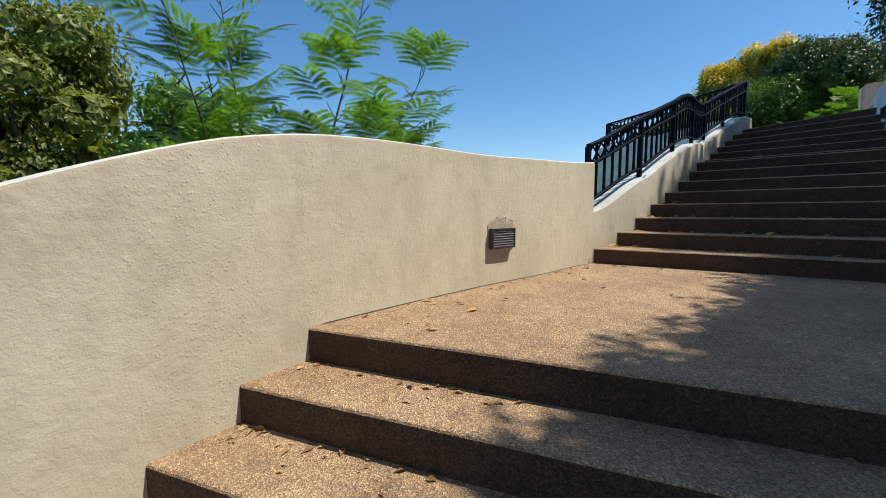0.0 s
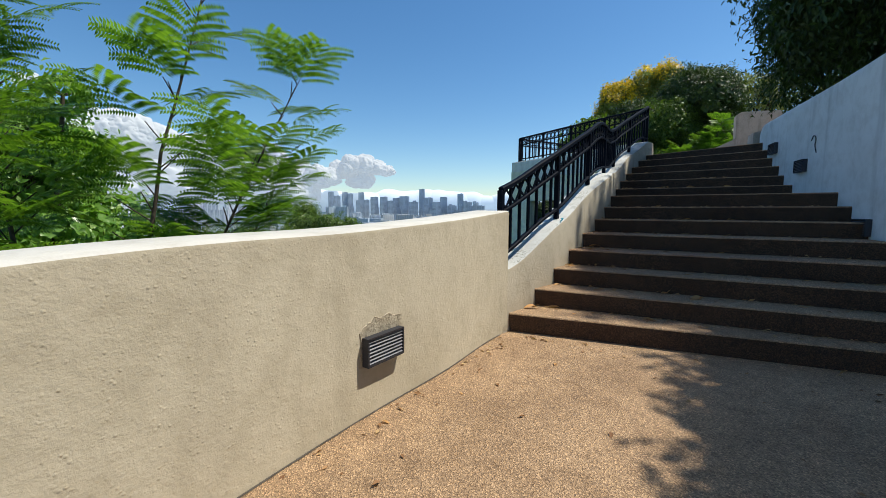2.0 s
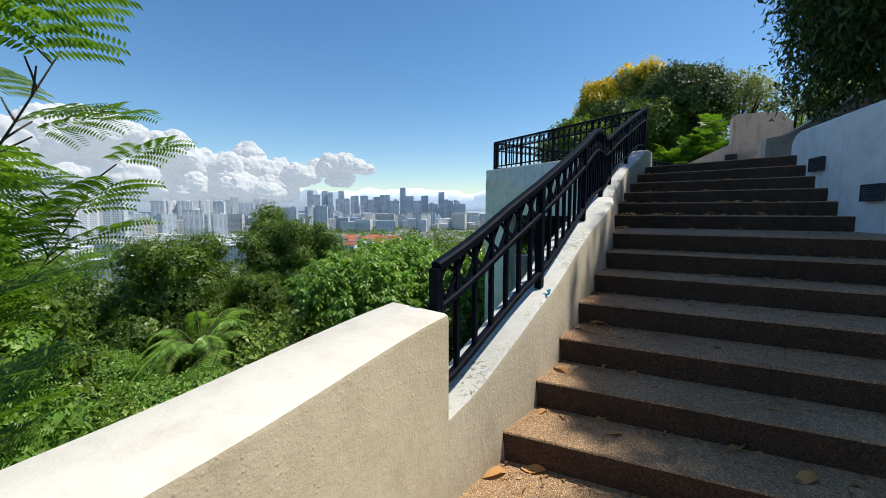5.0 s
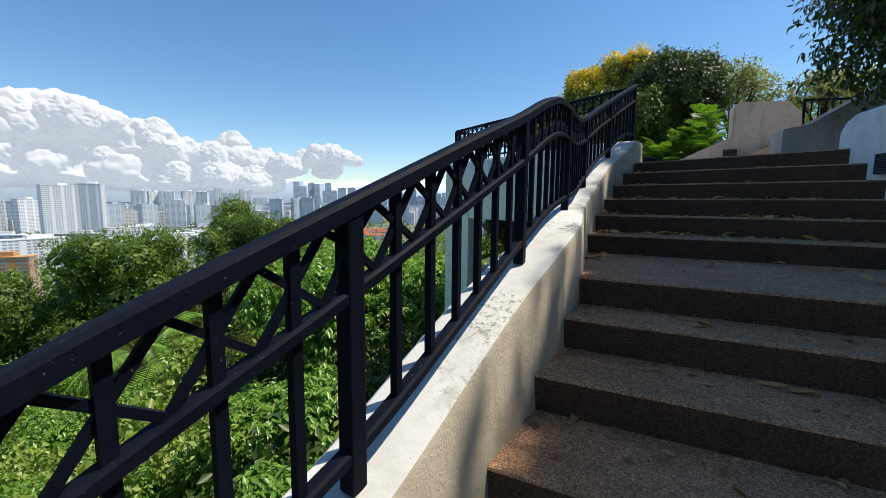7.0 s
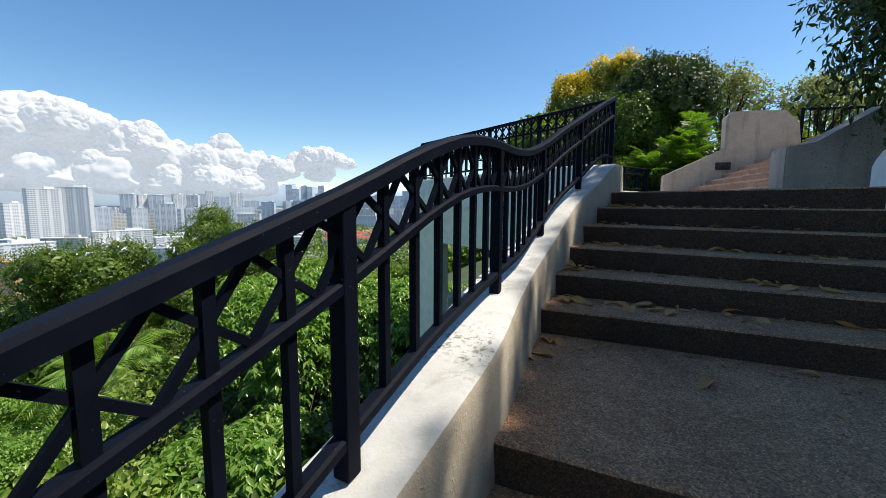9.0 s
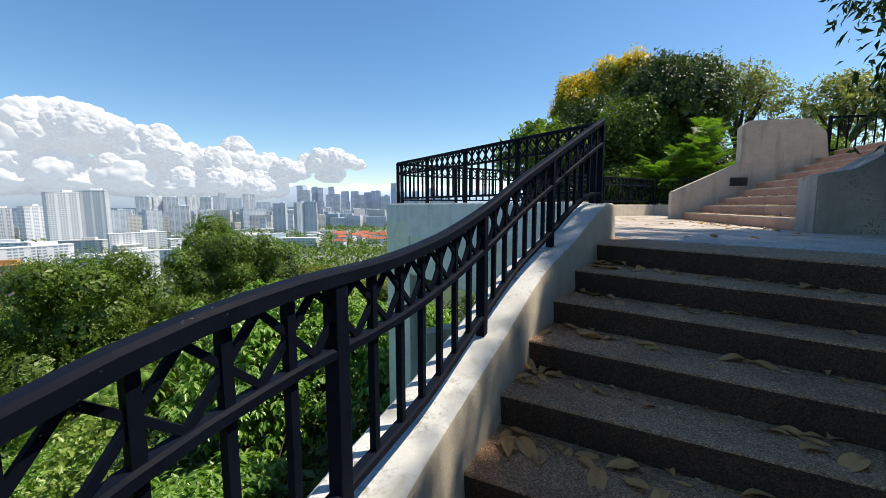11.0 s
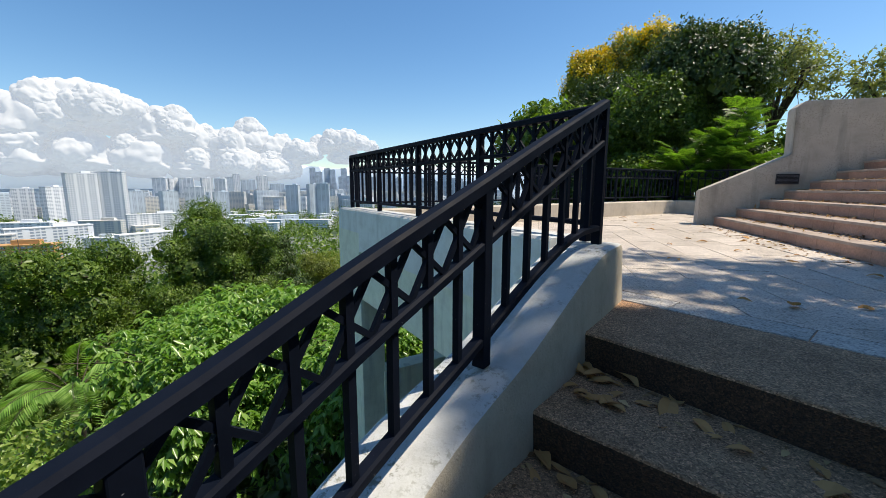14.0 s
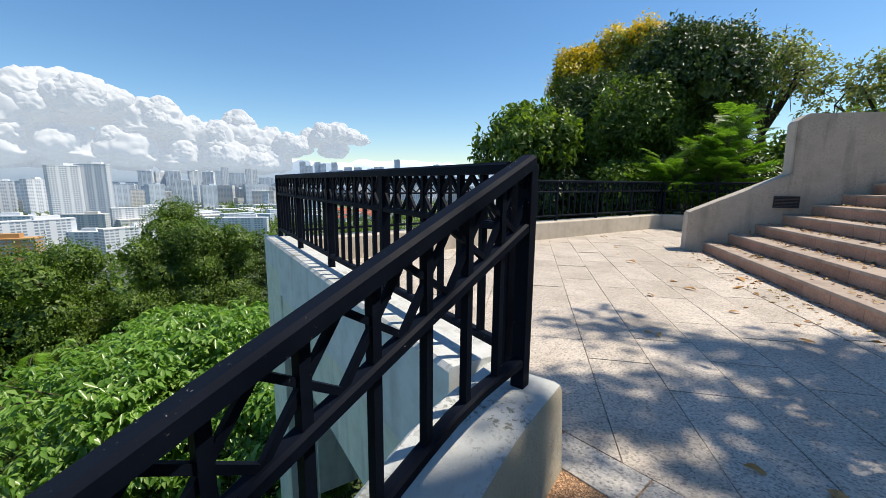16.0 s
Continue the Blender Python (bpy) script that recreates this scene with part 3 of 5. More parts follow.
def upper_fence():
    root = tagged(new("fence"), "black iron fence above the terrace stair", "fence")
    for z in (3.65, 4.3):
        part("rail", bar(bmesh.new(), (4.98, 18.2, z), (8.6, 18.6, z), 0.05, 0.045), M_IRON, root)
    for k in range(25):
        x = 4.98 + 3.62 * k / 24
        y = 18.2 + 0.4 * k / 24
        w = 0.05 if k % 8 == 0 else 0.02
        part("post" if k % 8 == 0 else "baluster", box(bmesh.new(), (x, y, 3.86), (w, w, 0.95)), M_IRON, root)


upper_fence()


# ---- step lights ----
def build_step_light(place, turn, w=0.3, h=0.155, deep=0.075, label="dark metal louvred step light fixed to the wall"):
    """A louvred wall light. Its own x runs along the wall, y out of it; place is the centre on the wall's face."""
    root = tagged(new("step_light"), label, "wall light", "step lights")
    root.matrix_world = Matrix.Translation(place) @ Matrix.Rotation(turn, 4, "Z")
    bm = bmesh.new()
    t = 0.011
    box(bm, (-w / 2 + t / 2, deep / 2, 0), (t, deep, h), 0.0, 0.002)
    box(bm, (w / 2 - t / 2, deep / 2, 0), (t, deep, h), 0.0, 0.002)
    box(bm, (0, deep / 2, h / 2 - t / 2), (w - 2 * t, deep, t))
    box(bm, (0, deep / 2, -h / 2 + t / 2), (w - 2 * t, deep, t))
    part("frame", bm, M_LAMP, root)
    # Black sheet for the shade seen between the slats.
    part("dark_backing", box(bmesh.new(), (0, 0.012, 0), (w - 2 * t, 0.02, h - 2 * t)), M_VOID, root)
    n = 7
    for k in range(n):
        z = -h / 2 + t + (h - 2 * t) * (k + 0.5) / n
        part("slat", box(bmesh.new(), (0, deep - 0.01, z), (w - 2 * t, 0.017, 0.0035), 0.0, 0.0, Matrix.Rotation(radians(-38), 4, "X")), M_HOOD, root)
    return root


def wall_turn(line, y, left):
    d = Vector((line(y + 0.05) - line(y - 0.05), 0.1)).normalized()
    nrm = Vector((d.y, -d.x)) if left else Vector((-d.y, d.x))
    return math.atan2(nrm.y, nrm.x) - math.pi / 2


build_step_light((INNER(3.76) + 0.002, 3.76, 0.345), wall_turn(INNER, 3.76, True), 0.28, 0.15, 0.045)
for yy, zz in ((9.9, 2.05), (8.82, 1.67), (7.17, 0.91)):
    build_step_light((RIGHT(yy) - 0.002, yy, zz), wall_turn(RIGHT, yy, False), 0.29, 0.165, 0.05)
build_step_light((3.425, 17.985, 3.045), math.pi, 0.31, 0.17, 0.03, "black louvred step light set in the rough grey wall")


def plaster_patch():
    """Rough patch of raw plaster round the top of the wall light."""
    rng = np.random.default_rng(5)
    d = Vector((INNER(3.82) - INNER(3.72), 0.1)).normalized()
    o = Vector((INNER(3.77), 3.77, 0.42))
    out = Vector((d.y, -d.x, 0)) * 0.006
    rim = []
    for k in range(23):
        a = math.pi * k / 22
        r = 1 + 0.07 * rng.normal()
        rim.append((math.cos(a) * 0.165 * r, math.sin(a) ** 0.6 * 0.085 * r))
    rim += [(-0.165, -0.03), (-0.175, -0.16), (-0.152, -0.165), (0.152, -0.165), (0.172, -0.15), (0.165, -0.03)]
    back = [o + Vector((d.x, d.y, 0)) * u + Vector((0, 0, v)) - out for u, v in rim]
    front = [o + Vector((d.x, d.y, 0)) * u * 0.97 + Vector((0, 0, v * 0.96)) + out * (0.8 + 0.4 * rng.random()) for u, v in rim]
    n = len(rim)
    faces = [tuple(range(n, 2 * n))] + [(k, (k + 1) % n, n + (k + 1) % n, n + k) for k in range(n)]
    tagged(new("plaster_patch", mesh_from("plaster_patch", back + front, faces, [M_PLASTER])), "rough raw plaster patch round the wall light", "plaster patch", kind="structure")


def wall_foot_joint():
    """Dark open joint where the landing meets the wall."""
    verts, faces = [], []
    for k, y in enumerate(np.arange(2.25, 5.34, 0.1)):
        for off in (0.002, -0.007 - 0.006 * abs(math.sin(k * 1.7))):
            q = beside(INNER, float(y), off)
            verts.append((q.x, q.y, 0.0035))
        if k:
            faces.append((2 * k - 2, 2 * k, 2 * k + 1, 2 * k - 1))
    tagged(new("trim_joint", mesh_from("trim_joint", verts, faces, [M_JOINT])), "dark dirt-filled joint at the foot of the cream wall", "joint", kind="structure")


def cable_stub():
    cu = bpy.data.curves.new("cable_stub", "CURVE")
    cu.dimensions, cu.bevel_depth, cu.bevel_resolution = "3D", 0.006, 2
    sp = cu.splines.new("BEZIER")
    pts = [(8.6, 1.97), (8.54, 2.02), (8.48, 1.98), (8.49, 1.9), (8.44, 1.8)]
    sp.bezier_points.add(len(pts) - 1)
    for q, (y, z) in zip(sp.bezier_points, pts):
        q.co = (RIGHT(y) - 0.008, y, z)
        q.handle_left_type = q.handle_right_type = "AUTO"
    cu.materials.append(M_LAMP)
    tagged(new("cable_stub", cu), "short bent dark cable hanging from the white wall", "cable")


def blue_scrap():
    """Torn strip of blue plastic tape, curled up at one end."""
    o = Vector((-0.715, 6.4, KERB_TOP(6.4) + 0.003))
    verts, faces = [], []
    n = 8
    for k in range(n):
        h = k / (n - 1)
        half = 0.011 + 0.005 * math.sin(k * 2.3)
        for side in (-1, 1):
            verts.append(o + Vector((0.012 * math.sin(h * 4) + side * half, 0.055 * h, 0.018 * math.sin(h * 3.0) + 0.004 * side + 0.025 * h)))
        if k:
            faces.append((2 * k - 2, 2 * k - 1, 2 * k + 1, 2 * k))
    ob = new("tape_scrap", mesh_from("tape_scrap", verts, faces, [plain("blue_tape", (0.02, 0.32, 0.45), 0.45)]))
    tagged(ob, "torn scrap of bright blue tape on the white kerb", "litter")


plaster_patch()
wall_foot_joint()
blue_scrap()
cable_stub()


# ---- ground ----
def edge_x(y):
    return float(np.interp(y, [-60, 0, 5, 9, 12, 15, 22, 40, 120, 400], [-4, -2.0, -1.6, -0.8, -0.6, -3.4, 2.2, 5, 15, 30]))


def ground_z(x, y):
    s = edge_x(y) - x
    r = math.hypot(x, y - 8)
    if s <= 0.0:
        if x < 2.3:
            return -2.6
        z = 2.25
        if 9.6 < y <= 13.4 and x < 5.3:
            z = 2.02
        if y > 13.4:
            z = 2.1 if (x < 5.0 and y < 21.5) else (3.4 if y < 19 else 2.4)
        if r > 40:
            z -= min((r - 40) * 0.35, 82)
    else:
        z = -2.6 - 0.36 * min(s, 25) - 0.42 * max(0.0, min(s - 25, 170))
        z += 0.7 * noise.noise(Vector((x * 0.15, y * 0.15, 0)))
    z = max(z, -80.0 + 0.5 * noise.noise(Vector((x * 0.01, y * 0.01, 3))))
    if r > 3300:
        z += (r - 3300) / 1500 * 80
    return z


def build_ground():
    near = [-1.0, 0.0, 1.0, 2.0, 2.27, 2.36, 3.0, 3.5, 4.5, 5.5, 7, 9, 12, 16, 22, 30, 40, 55, 75, 100, 140, 190, 260, 400, 700, 1200, 2000, 3200, 3700, 4200, 4700]
    xs = [-v for v in (4700, 4200, 3700, 3200, 2600, 2000, 1500, 1100, 800, 600, 450, 350, 280, 230, 190, 160, 135, 115, 98, 84, 72, 62, 54, 47, 41, 36, 32, 28, 25, 22, 19.5, 17, 15, 13, 11.5, 10, 8.5, 7.2, 6, 5, 4, 3.2, 2.6, 2.2, 1.8, 1.4)] + near
    ys = [-3000, -1500, -700, -300, -150, -80, -40, -22, -14, -9, -6] + [float(v) for v in np.arange(-4, 30, 1.4)] + [31, 34, 38, 43, 49, 56, 64, 74, 86, 100, 118, 140, 170, 210, 260, 330, 420, 540, 700, 900, 1200, 1600, 2100, 2700, 3300, 3800, 4300, 4700]
    verts = [(x, y, ground_z(x, y)) for y in ys for x in xs]
    w = len(xs)
    faces = [(j * w + i, j * w + i + 1, (j + 1) * w + i + 1, (j + 1) * w + i) for j in range(len(ys) - 1) for i in range(w - 1)]
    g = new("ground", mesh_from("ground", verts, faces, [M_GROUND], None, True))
    tagged(g, "green wooded hillside falling to the built-up plain", "ground", kind="structure")


build_ground()


# ---- foliage ----
def leaf_mesh(name, pos, way, up, length, width, mats, index=None, fold=0.25):
    """One folded, pointed blade of four corners for each position."""
    n = len(pos)
    way = way / np.maximum(np.linalg.norm(way, axis=1, keepdims=True), 1e-6)
    side = np.cross(way, up)
    side /= np.maximum(np.linalg.norm(side, axis=1, keepdims=True), 1e-6)
    nrm = np.cross(side, way)
    L, W = length[:, None], width[:, None]
    mid = pos + way * L * 0.45 + nrm * W * fold
    v = np.stack([pos, mid + side * W / 2, pos + way * L - nrm * L * 0.08, mid - side * W / 2], 1).reshape(-1, 3)
    me = bpy.data.meshes.new(name)
    me.vertices.add(4 * n)
    me.vertices.foreach_set("co", v.ravel())
    base = np.arange(n)[:, None] * 4
    tri = np.concatenate([base + (0, 1, 2), base + (0, 2, 3)], 1).ravel()
    me.loops.add(6 * n)
    me.loops.foreach_set("vertex_index", tri)
    me.polygons.add(2 * n)
    me.polygons.foreach_set("loop_start", np.arange(2 * n) * 3)
    me.polygons.foreach_set("loop_total", np.full(2 * n, 3))
    for m in mats:
        me.materials.append(m)
    if index is not None:
        me.polygons.foreach_set("material_index", np.repeat(index, 2))
    me.update()
    me.validate()
    return me


def crown_points(rng, blobs, count, thick=0.35, top_bias=0.25, rough=1.0):
    """Places and outward ways on the uneven skins of a set of blobs (x, y, z, rx, ry, rz)."""
    b = np.array(blobs, float)
    wgt = b[:, 3] * b[:, 4] + b[:, 4] * b[:, 5] + b[:, 3] * b[:, 5]
    k = rng.choice(len(b), count, p=wgt / wgt.sum())
    d = rng.normal(size=(count, 3))
    d[:, 2] += top_bias
    d /= np.linalg.norm(d, axis=1, keepdims=True)
    wav = 0.12 * np.sin(d[:, 0] * 7 + k) + 0.12 * np.sin(d[:, 1] * 8 + 2 * k) + 0.1 * np.sin(d[:, 2] * 9 + 3 * k)
    rad = 1.0 - thick * rng.random(count) ** 1.6 + wav * rough
    pos = b[k, :3] + d * b[k, 3:] * rad[:, None]
    return pos, d


def twigs(rng, pos, d, per, spread):
    """Groups per leaves around each place, so that the crown is made of sprays with gaps."""
    p = np.repeat(pos, per, 0) + rng.normal(size=(len(pos) * per, 3)) * spread
    w = np.repeat(d, per, 0) * 0.6 + rng.normal(size=(len(pos) * per, 3)) * 0.75
    return p, w


def limb_mesh(segments, sides=7):
    """Tapered branches: (start, end, radius at start, radius at end)."""
    verts, faces = [], []
    for a, b, ra, rb in segments:
        a, b = Vector(a), Vector(b)
        d = (b - a).normalized()
        s = d.orthogonal().normalized()
        u = d.cross(s)
        o = len(verts)
        for q, r in ((a, ra), ((a + b) / 2 + s * ra * 0.35, (ra + rb) / 2), (b, rb)):
            for i in range(sides):
                t = 2 * math.pi * i / sides
                verts.append(q + (s * math.cos(t) + u * math.sin(t)) * r)
        for ring in range(2):
            for i in range(sides):
                j = (i + 1) % sides
                faces.append((o + ring * sides + i, o + ring * sides + j, o + (ring + 1) * sides + j, o + (ring + 1) * sides + i))
    return mesh_from("limbs", verts, faces, [M_BARK], None, True)


def clumps(rng, centre, radius, squash, count, share=0.45):
    """A crown's blobs: a main mass broken into many lumps."""
    out = []
    for _ in range(count):
        d = rng.normal(size=3)
        d /= np.linalg.norm(d)
        d[2] = abs(d[2]) * 0.9 - 0.25
        r = radius * share * (0.7 + 0.6 * rng.random())
        q = radius * (0.55 + 0.3 * rng.random())
        out.append((centre[0] + d[0] * q, centre[1] + d[1] * q, centre[2] + d[2] * q * squash, r, r, r * squash))
    return out


def inner_leaves(rng, b, each):
    """Large overlapping leaf sprays under the skin of each blob, which close the crown."""
    k = np.repeat(np.arange(len(b)), each)
    d = rng.normal(size=(len(k), 3))
    d /= np.linalg.norm(d, axis=1, keepdims=True)
    pos = b[k, :3] + d * b[k, 3:] * 0.7
    way = np.cross(d, rng.normal(size=d.shape))
    way /= np.maximum(np.linalg.norm(way, axis=1, keepdims=True), 1e-6)
    L = b[k, 3] * (0.36 + 0.24 * rng.random(len(k))) * math.sqrt(60 / each)
    return pos - way * L[:, None] * 0.5, way, d, L


def build_tree(seed, base, blobs, sprays, per, length, mat, label, droop=0.25, trunk=0.18, blossom=0.0, spread=0.12, width=0.5, name="tree", category="tree", thick=0.22, whorl=False, full=0, rough=1.0):
    rng = np.random.default_rng(seed)
    root = tagged(new(name), label, category)
    root.location = base
    b0 = np.array(blobs, float)
    b = b0 - np.array([*base, 0, 0, 0])
    segs = []
    mid = b[:, :3].mean(0)
    fork = np.array([mid[0] * 0.5, mid[1] * 0.5, mid[2] * 0.55])
    segs.append((np.zeros(3), fork, trunk, trunk * 0.7))
    for q in b[: 14]:
        segs.append((fork, q[:3], trunk * 0.5, trunk * 0.12))
        for _ in range(2):
            e = q[:3] + rng.normal(size=3) * q[3:] * 0.6
            segs.append((q[:3], e, trunk * 0.14, trunk * 0.04))
    part("trunk", limb_mesh(segs), None, root)
    pos, d = crown_points(rng, b, sprays, thick, 0.25, rough)
    p, w = twigs(rng, pos, d, per, spread)
    n = len(p)
    out = np.repeat(d, per, 0) + np.array([0, 0, 0.35])
    w = rng.normal(size=(n, 3)) + out * 0.35
    w[:, 2] -= 0.5 + droop * 1.6
    L = length * (0.6 + 0.7 * rng.random(n))
    up = out + rng.normal(size=(n, 3)) * 0.26
    if whorl:
        a = np.tile(np.arange(per) * 2.4, len(pos)) + np.repeat(rng.random(len(pos)) * 6.28, per)
        w = np.stack([np.cos(a), np.sin(a), -0.35 - droop * rng.random(n)], 1) + np.repeat(d, per, 0) * 0.35
        p = np.repeat(pos, per, 0) + rng.normal(size=(n, 3)) * 0.035
        up = np.tile(np.array([0.0, 0.0, 1.0]), (n, 1)) + np.repeat(d, per, 0) * 0.3 + rng.normal(size=(n, 3)) * 0.2
    index, mats = None, [mat]
    if blossom > 0:
        mats = [mat, M_YELLOW]
        high = np.repeat(d[:, 2] + 0.35 * np.sin(pos[:, 0] * 2.1) , per) > 1.0 - blossom
        index = (high & (rng.random(n) < 0.85)).astype(np.int32)
    W = L * width
    if full:
        q, v, o, s = inner_leaves(rng, b, full)
        p, w, up, L, W = np.concatenate([p, q]), np.concatenate([w, v]), np.concatenate([up, o]), np.concatenate([L, s]), np.concatenate([W, s * 0.8])
        index = None if index is None else np.concatenate([index, np.zeros(len(q), np.int32)])
    part("crown", leaf_mesh("crown", p, w, up, L, W, mats, index), None, root)
    return root


# Trees beyond the terrace
def far_trees():
    def t(seed, x, y, ztop, r, mat, label, sq=1.0, n=13, sprays=1500, per=8, length=0.2, blossom=0.0, share=0.45, droop=0.2, zb=None, full=60):
        rng = np.random.default_rng(seed)
        r *= 0.84
        c = (x, y, ztop - r * sq * 1.1)
        build_tree(seed, (x, y, ground_z(x, y) if zb is None else zb), clumps(rng, c, r, sq, int(n * 1.3), share * 0.92) + [(*c, r * 0.7, r * 0.7, r * 0.7 * sq)], int(sprays * 1.7), per, length * 0.72, mat, label, droop, 0.2, blossom, spread=0.1, full=full, rough=0.6)

    t(11, 0.1, 33.4, 10.6, 2.0, M_OLIVE, "tall tree with bright yellow blossom on its crown", 1.1, 14, 1700, 9, 0.22, 1.05)
    t(12, 2.4, 33.6, 11.5, 2.2, M_OLIVE, "tall yellow-green tree with scattered yellow blossom", 1.3, 16, 1500, 8, 0.22, 0.75)
    t(13, 3.5, 26.0, 8.7, 2.2, M_DARK, "large round dark green broadleaf tree", 1.25, 30, 3600, 9, 0.18, 0.0, 0.5)
    t(14, 2.0, 25.0, 6.9, 1.8, M_TREE, "mid-green broadleaf tree behind the terrace railing", 1.2, 16, 2000, 8, 0.18)
    t(15, 0.4, 28.4, 8.3, 2.6, M_DARK, "dark leafy tree behind the far railing", 1.25, 18, 1900, 8, 0.22)
    t(16, -1.3, 23.8, 6.2, 1.8, M_TREE, "slender tree with airy bright green leaves", 1.0, 10, 620, 7, 0.3, 0.0, 0.4, full=0)
    t(17, 7.0, 30.0, 9.5, 2.2, M_SILVER, "pale olive tree with thin open crown", 1.1, 12, 330, 8, 0.24, full=0)
    t(18, 9.8, 28.0, 8.0, 2.4, M_SILVER, "olive broadleaf tree with spreading open crown", 0.9, 12, 330, 8, 0.24, full=0)
    t(19, 14.0, 27.0, 8.0, 2.6, M_SILVER, "olive-green tree with open crown", 0.8, 12, 330, 8, 0.24, full=0)
    t(20, 7.0, 24.5, 5.4, 2.0, M_TREE, "shrubby green tree behind the rough wall", 0.9, 12, 1200, 8, 0.2)
    t(21, 5.6, 33.0, 7.4, 2.6, M_DARK, "dark green tree in the wood behind the terrace", 1.1, 14, 1300, 8, 0.24)
    t(23, -0.3, 24.4, 4.4, 1.7, M_DARK, "low dark bush behind the terrace railing", 0.9, 10, 1000, 8, 0.2)
    t(24, 2.0, 23.9, 4.3, 1.6, M_TREE, "leafy green bush behind the terrace railing", 0.9, 10, 1000, 8, 0.2)
    t(25, 4.6, 23.6, 4.4, 1.7, M_DARK, "dark bush behind the terrace railing", 0.9, 10, 1000, 8, 0.2)
    t(22, -3.5, 30.0, 2.6, 2.4, M_DARK, "dark tree below the far railing", 1.0, 14, 1400, 8, 0.24, zb=-8)


far_trees()


# Big shade tree and hedge over the white wall
def over(gx, gy, gz, z):
    """The place at height z that shades the point (gx, gy, gz)."""
    k = (z - gz) / SUN_DIR.z
    return gx + SUN_DIR.x * k, gy + SUN_DIR.y * k, z


def shade_trees():
    rng = np.random.default_rng(31)
    blobs = []
    for y in (float(v) for v in np.arange(6.4, 11.7, 0.3)):
        west = INNER(y) + float(np.interp(y, [6.4, 6.9, 7.4, 9.3, 10.7, 11.3], [0.42, 0.22, 0.12, 0.1, 0.08, -0.25])) + 0.82
        for x in np.arange(west, 3.9, 0.85):
            q = over(x, y, KERB_TOP(y), 12.0 + 0.15 * rng.normal())
            blobs.append((*q, 0.82, 0.78, 0.6))
    build_tree(31, (8.2, 11.6, 2.25), blobs, 9500, 8, 0.18, M_DARK, "large dark shade tree standing above the white stair wall", 0.3, 0.26, width=0.45, spread=0.06, thick=0.6, full=60, rough=0.3)
    blobs = []
    for k in range(46):
        y = 11.2 + 2.75 * rng.random()
        q = over(0.55 + 3.4 * rng.random(), y, PZ, 11.0 + 0.6 * rng.normal())
        blobs.append((*q, 0.36, 0.36, 0.22))
    build_tree(35, (9.6, 15.0, 3.3), blobs, 950, 6, 0.17, M_DARK, "tall thin-crowned tree casting dappled shade on the terrace", 0.3, 0.2, width=0.5, spread=0.1, thick=0.9, rough=0.6)
    blobs = []
    for k in range(34):
        y = 10.4 + 3.4 * rng.random()
        x = -0.47 + 0.386 * (y - 4.2) + 0.36 + 2.4 * rng.random()
        blobs.append((x, y, 3.5 + 2.35 * rng.random(), 0.62, 0.62, 0.6))
    for q in ((2.4, 9.3, 4.6), (2.5, 9.6, 4.1), (2.7, 10.2, 3.8), (3.0, 10.8, 3.7), (2.9, 9.2, 4.7), (3.4, 10.0, 4.3), (3.1, 8.4, 4.3), (3.4, 7.4, 4.0), (2.5, 8.9, 5.3), (2.6, 9.9, 5.0)):
        blobs.append((*q, 0.66, 0.66, 0.62))
    build_tree(33, (5.0, 12.2, 2.2), blobs, 9000, 9, 0.11, M_DARK, "dark drooping tree beside the terrace steps", 0.6, 0.18, width=0.36, spread=0.12, thick=0.45)
    blobs = []
    for gy in np.arange(0.4, 5.7, 0.5):
        # Upper levels and outer lumps, mostly out of view, are added to block skylight.
        for z in (2.9, 3.8, 4.7, 5.6, 6.6, 7.5):
            q = over(0.5 - 0.285 * (5.0 - gy) + 0.66 + abs(5.6 - z) * 0.35, gy, 0.0, z)
            y = q[1]
            blobs.append((q[0] + rng.normal() * 0.05, y, z + rng.normal() * 0.1, 0.74, 0.68, 0.68))
        blobs.append((4.4 + rng.normal() * 0.2, y, 5.2 + rng.normal() * 0.4, 1.1, 0.9, 1.5))
        blobs.append((5.2 + rng.normal() * 0.2, y - 0.4, 7.4 + rng.normal() * 0.4, 1.3, 0.9, 1.2))
    build_tree(32, (3.9, 3.6, 2.25), blobs, 15000, 8, 0.15, M_DARK, "dense dark hedge trees above the stair wall", 0.3, 0.1, name="hedge", category="hedge", width=0.5, thick=0.3, spread=0.06, full=120, rough=0.2)
    # Unseen tree behind the stair foot, added to cut skylight on the landing.
    blobs = [(0.6 + 4.2 * rng.random(), -6.5 + 5.0 * rng.random(), 5.2 + 3.2 * rng.random(), 1.0, 1.0, 0.8) for _ in range(26)]
    build_tree(34, (3.6, -4.6, 1.9), blobs, 3000, 8, 0.2, M_DARK, "added unseen dark tree behind the stair foot, blocking skylight", 0.3, 0.2, width=0.5, thick=0.5, spread=0.1, full=60)


shade_trees()


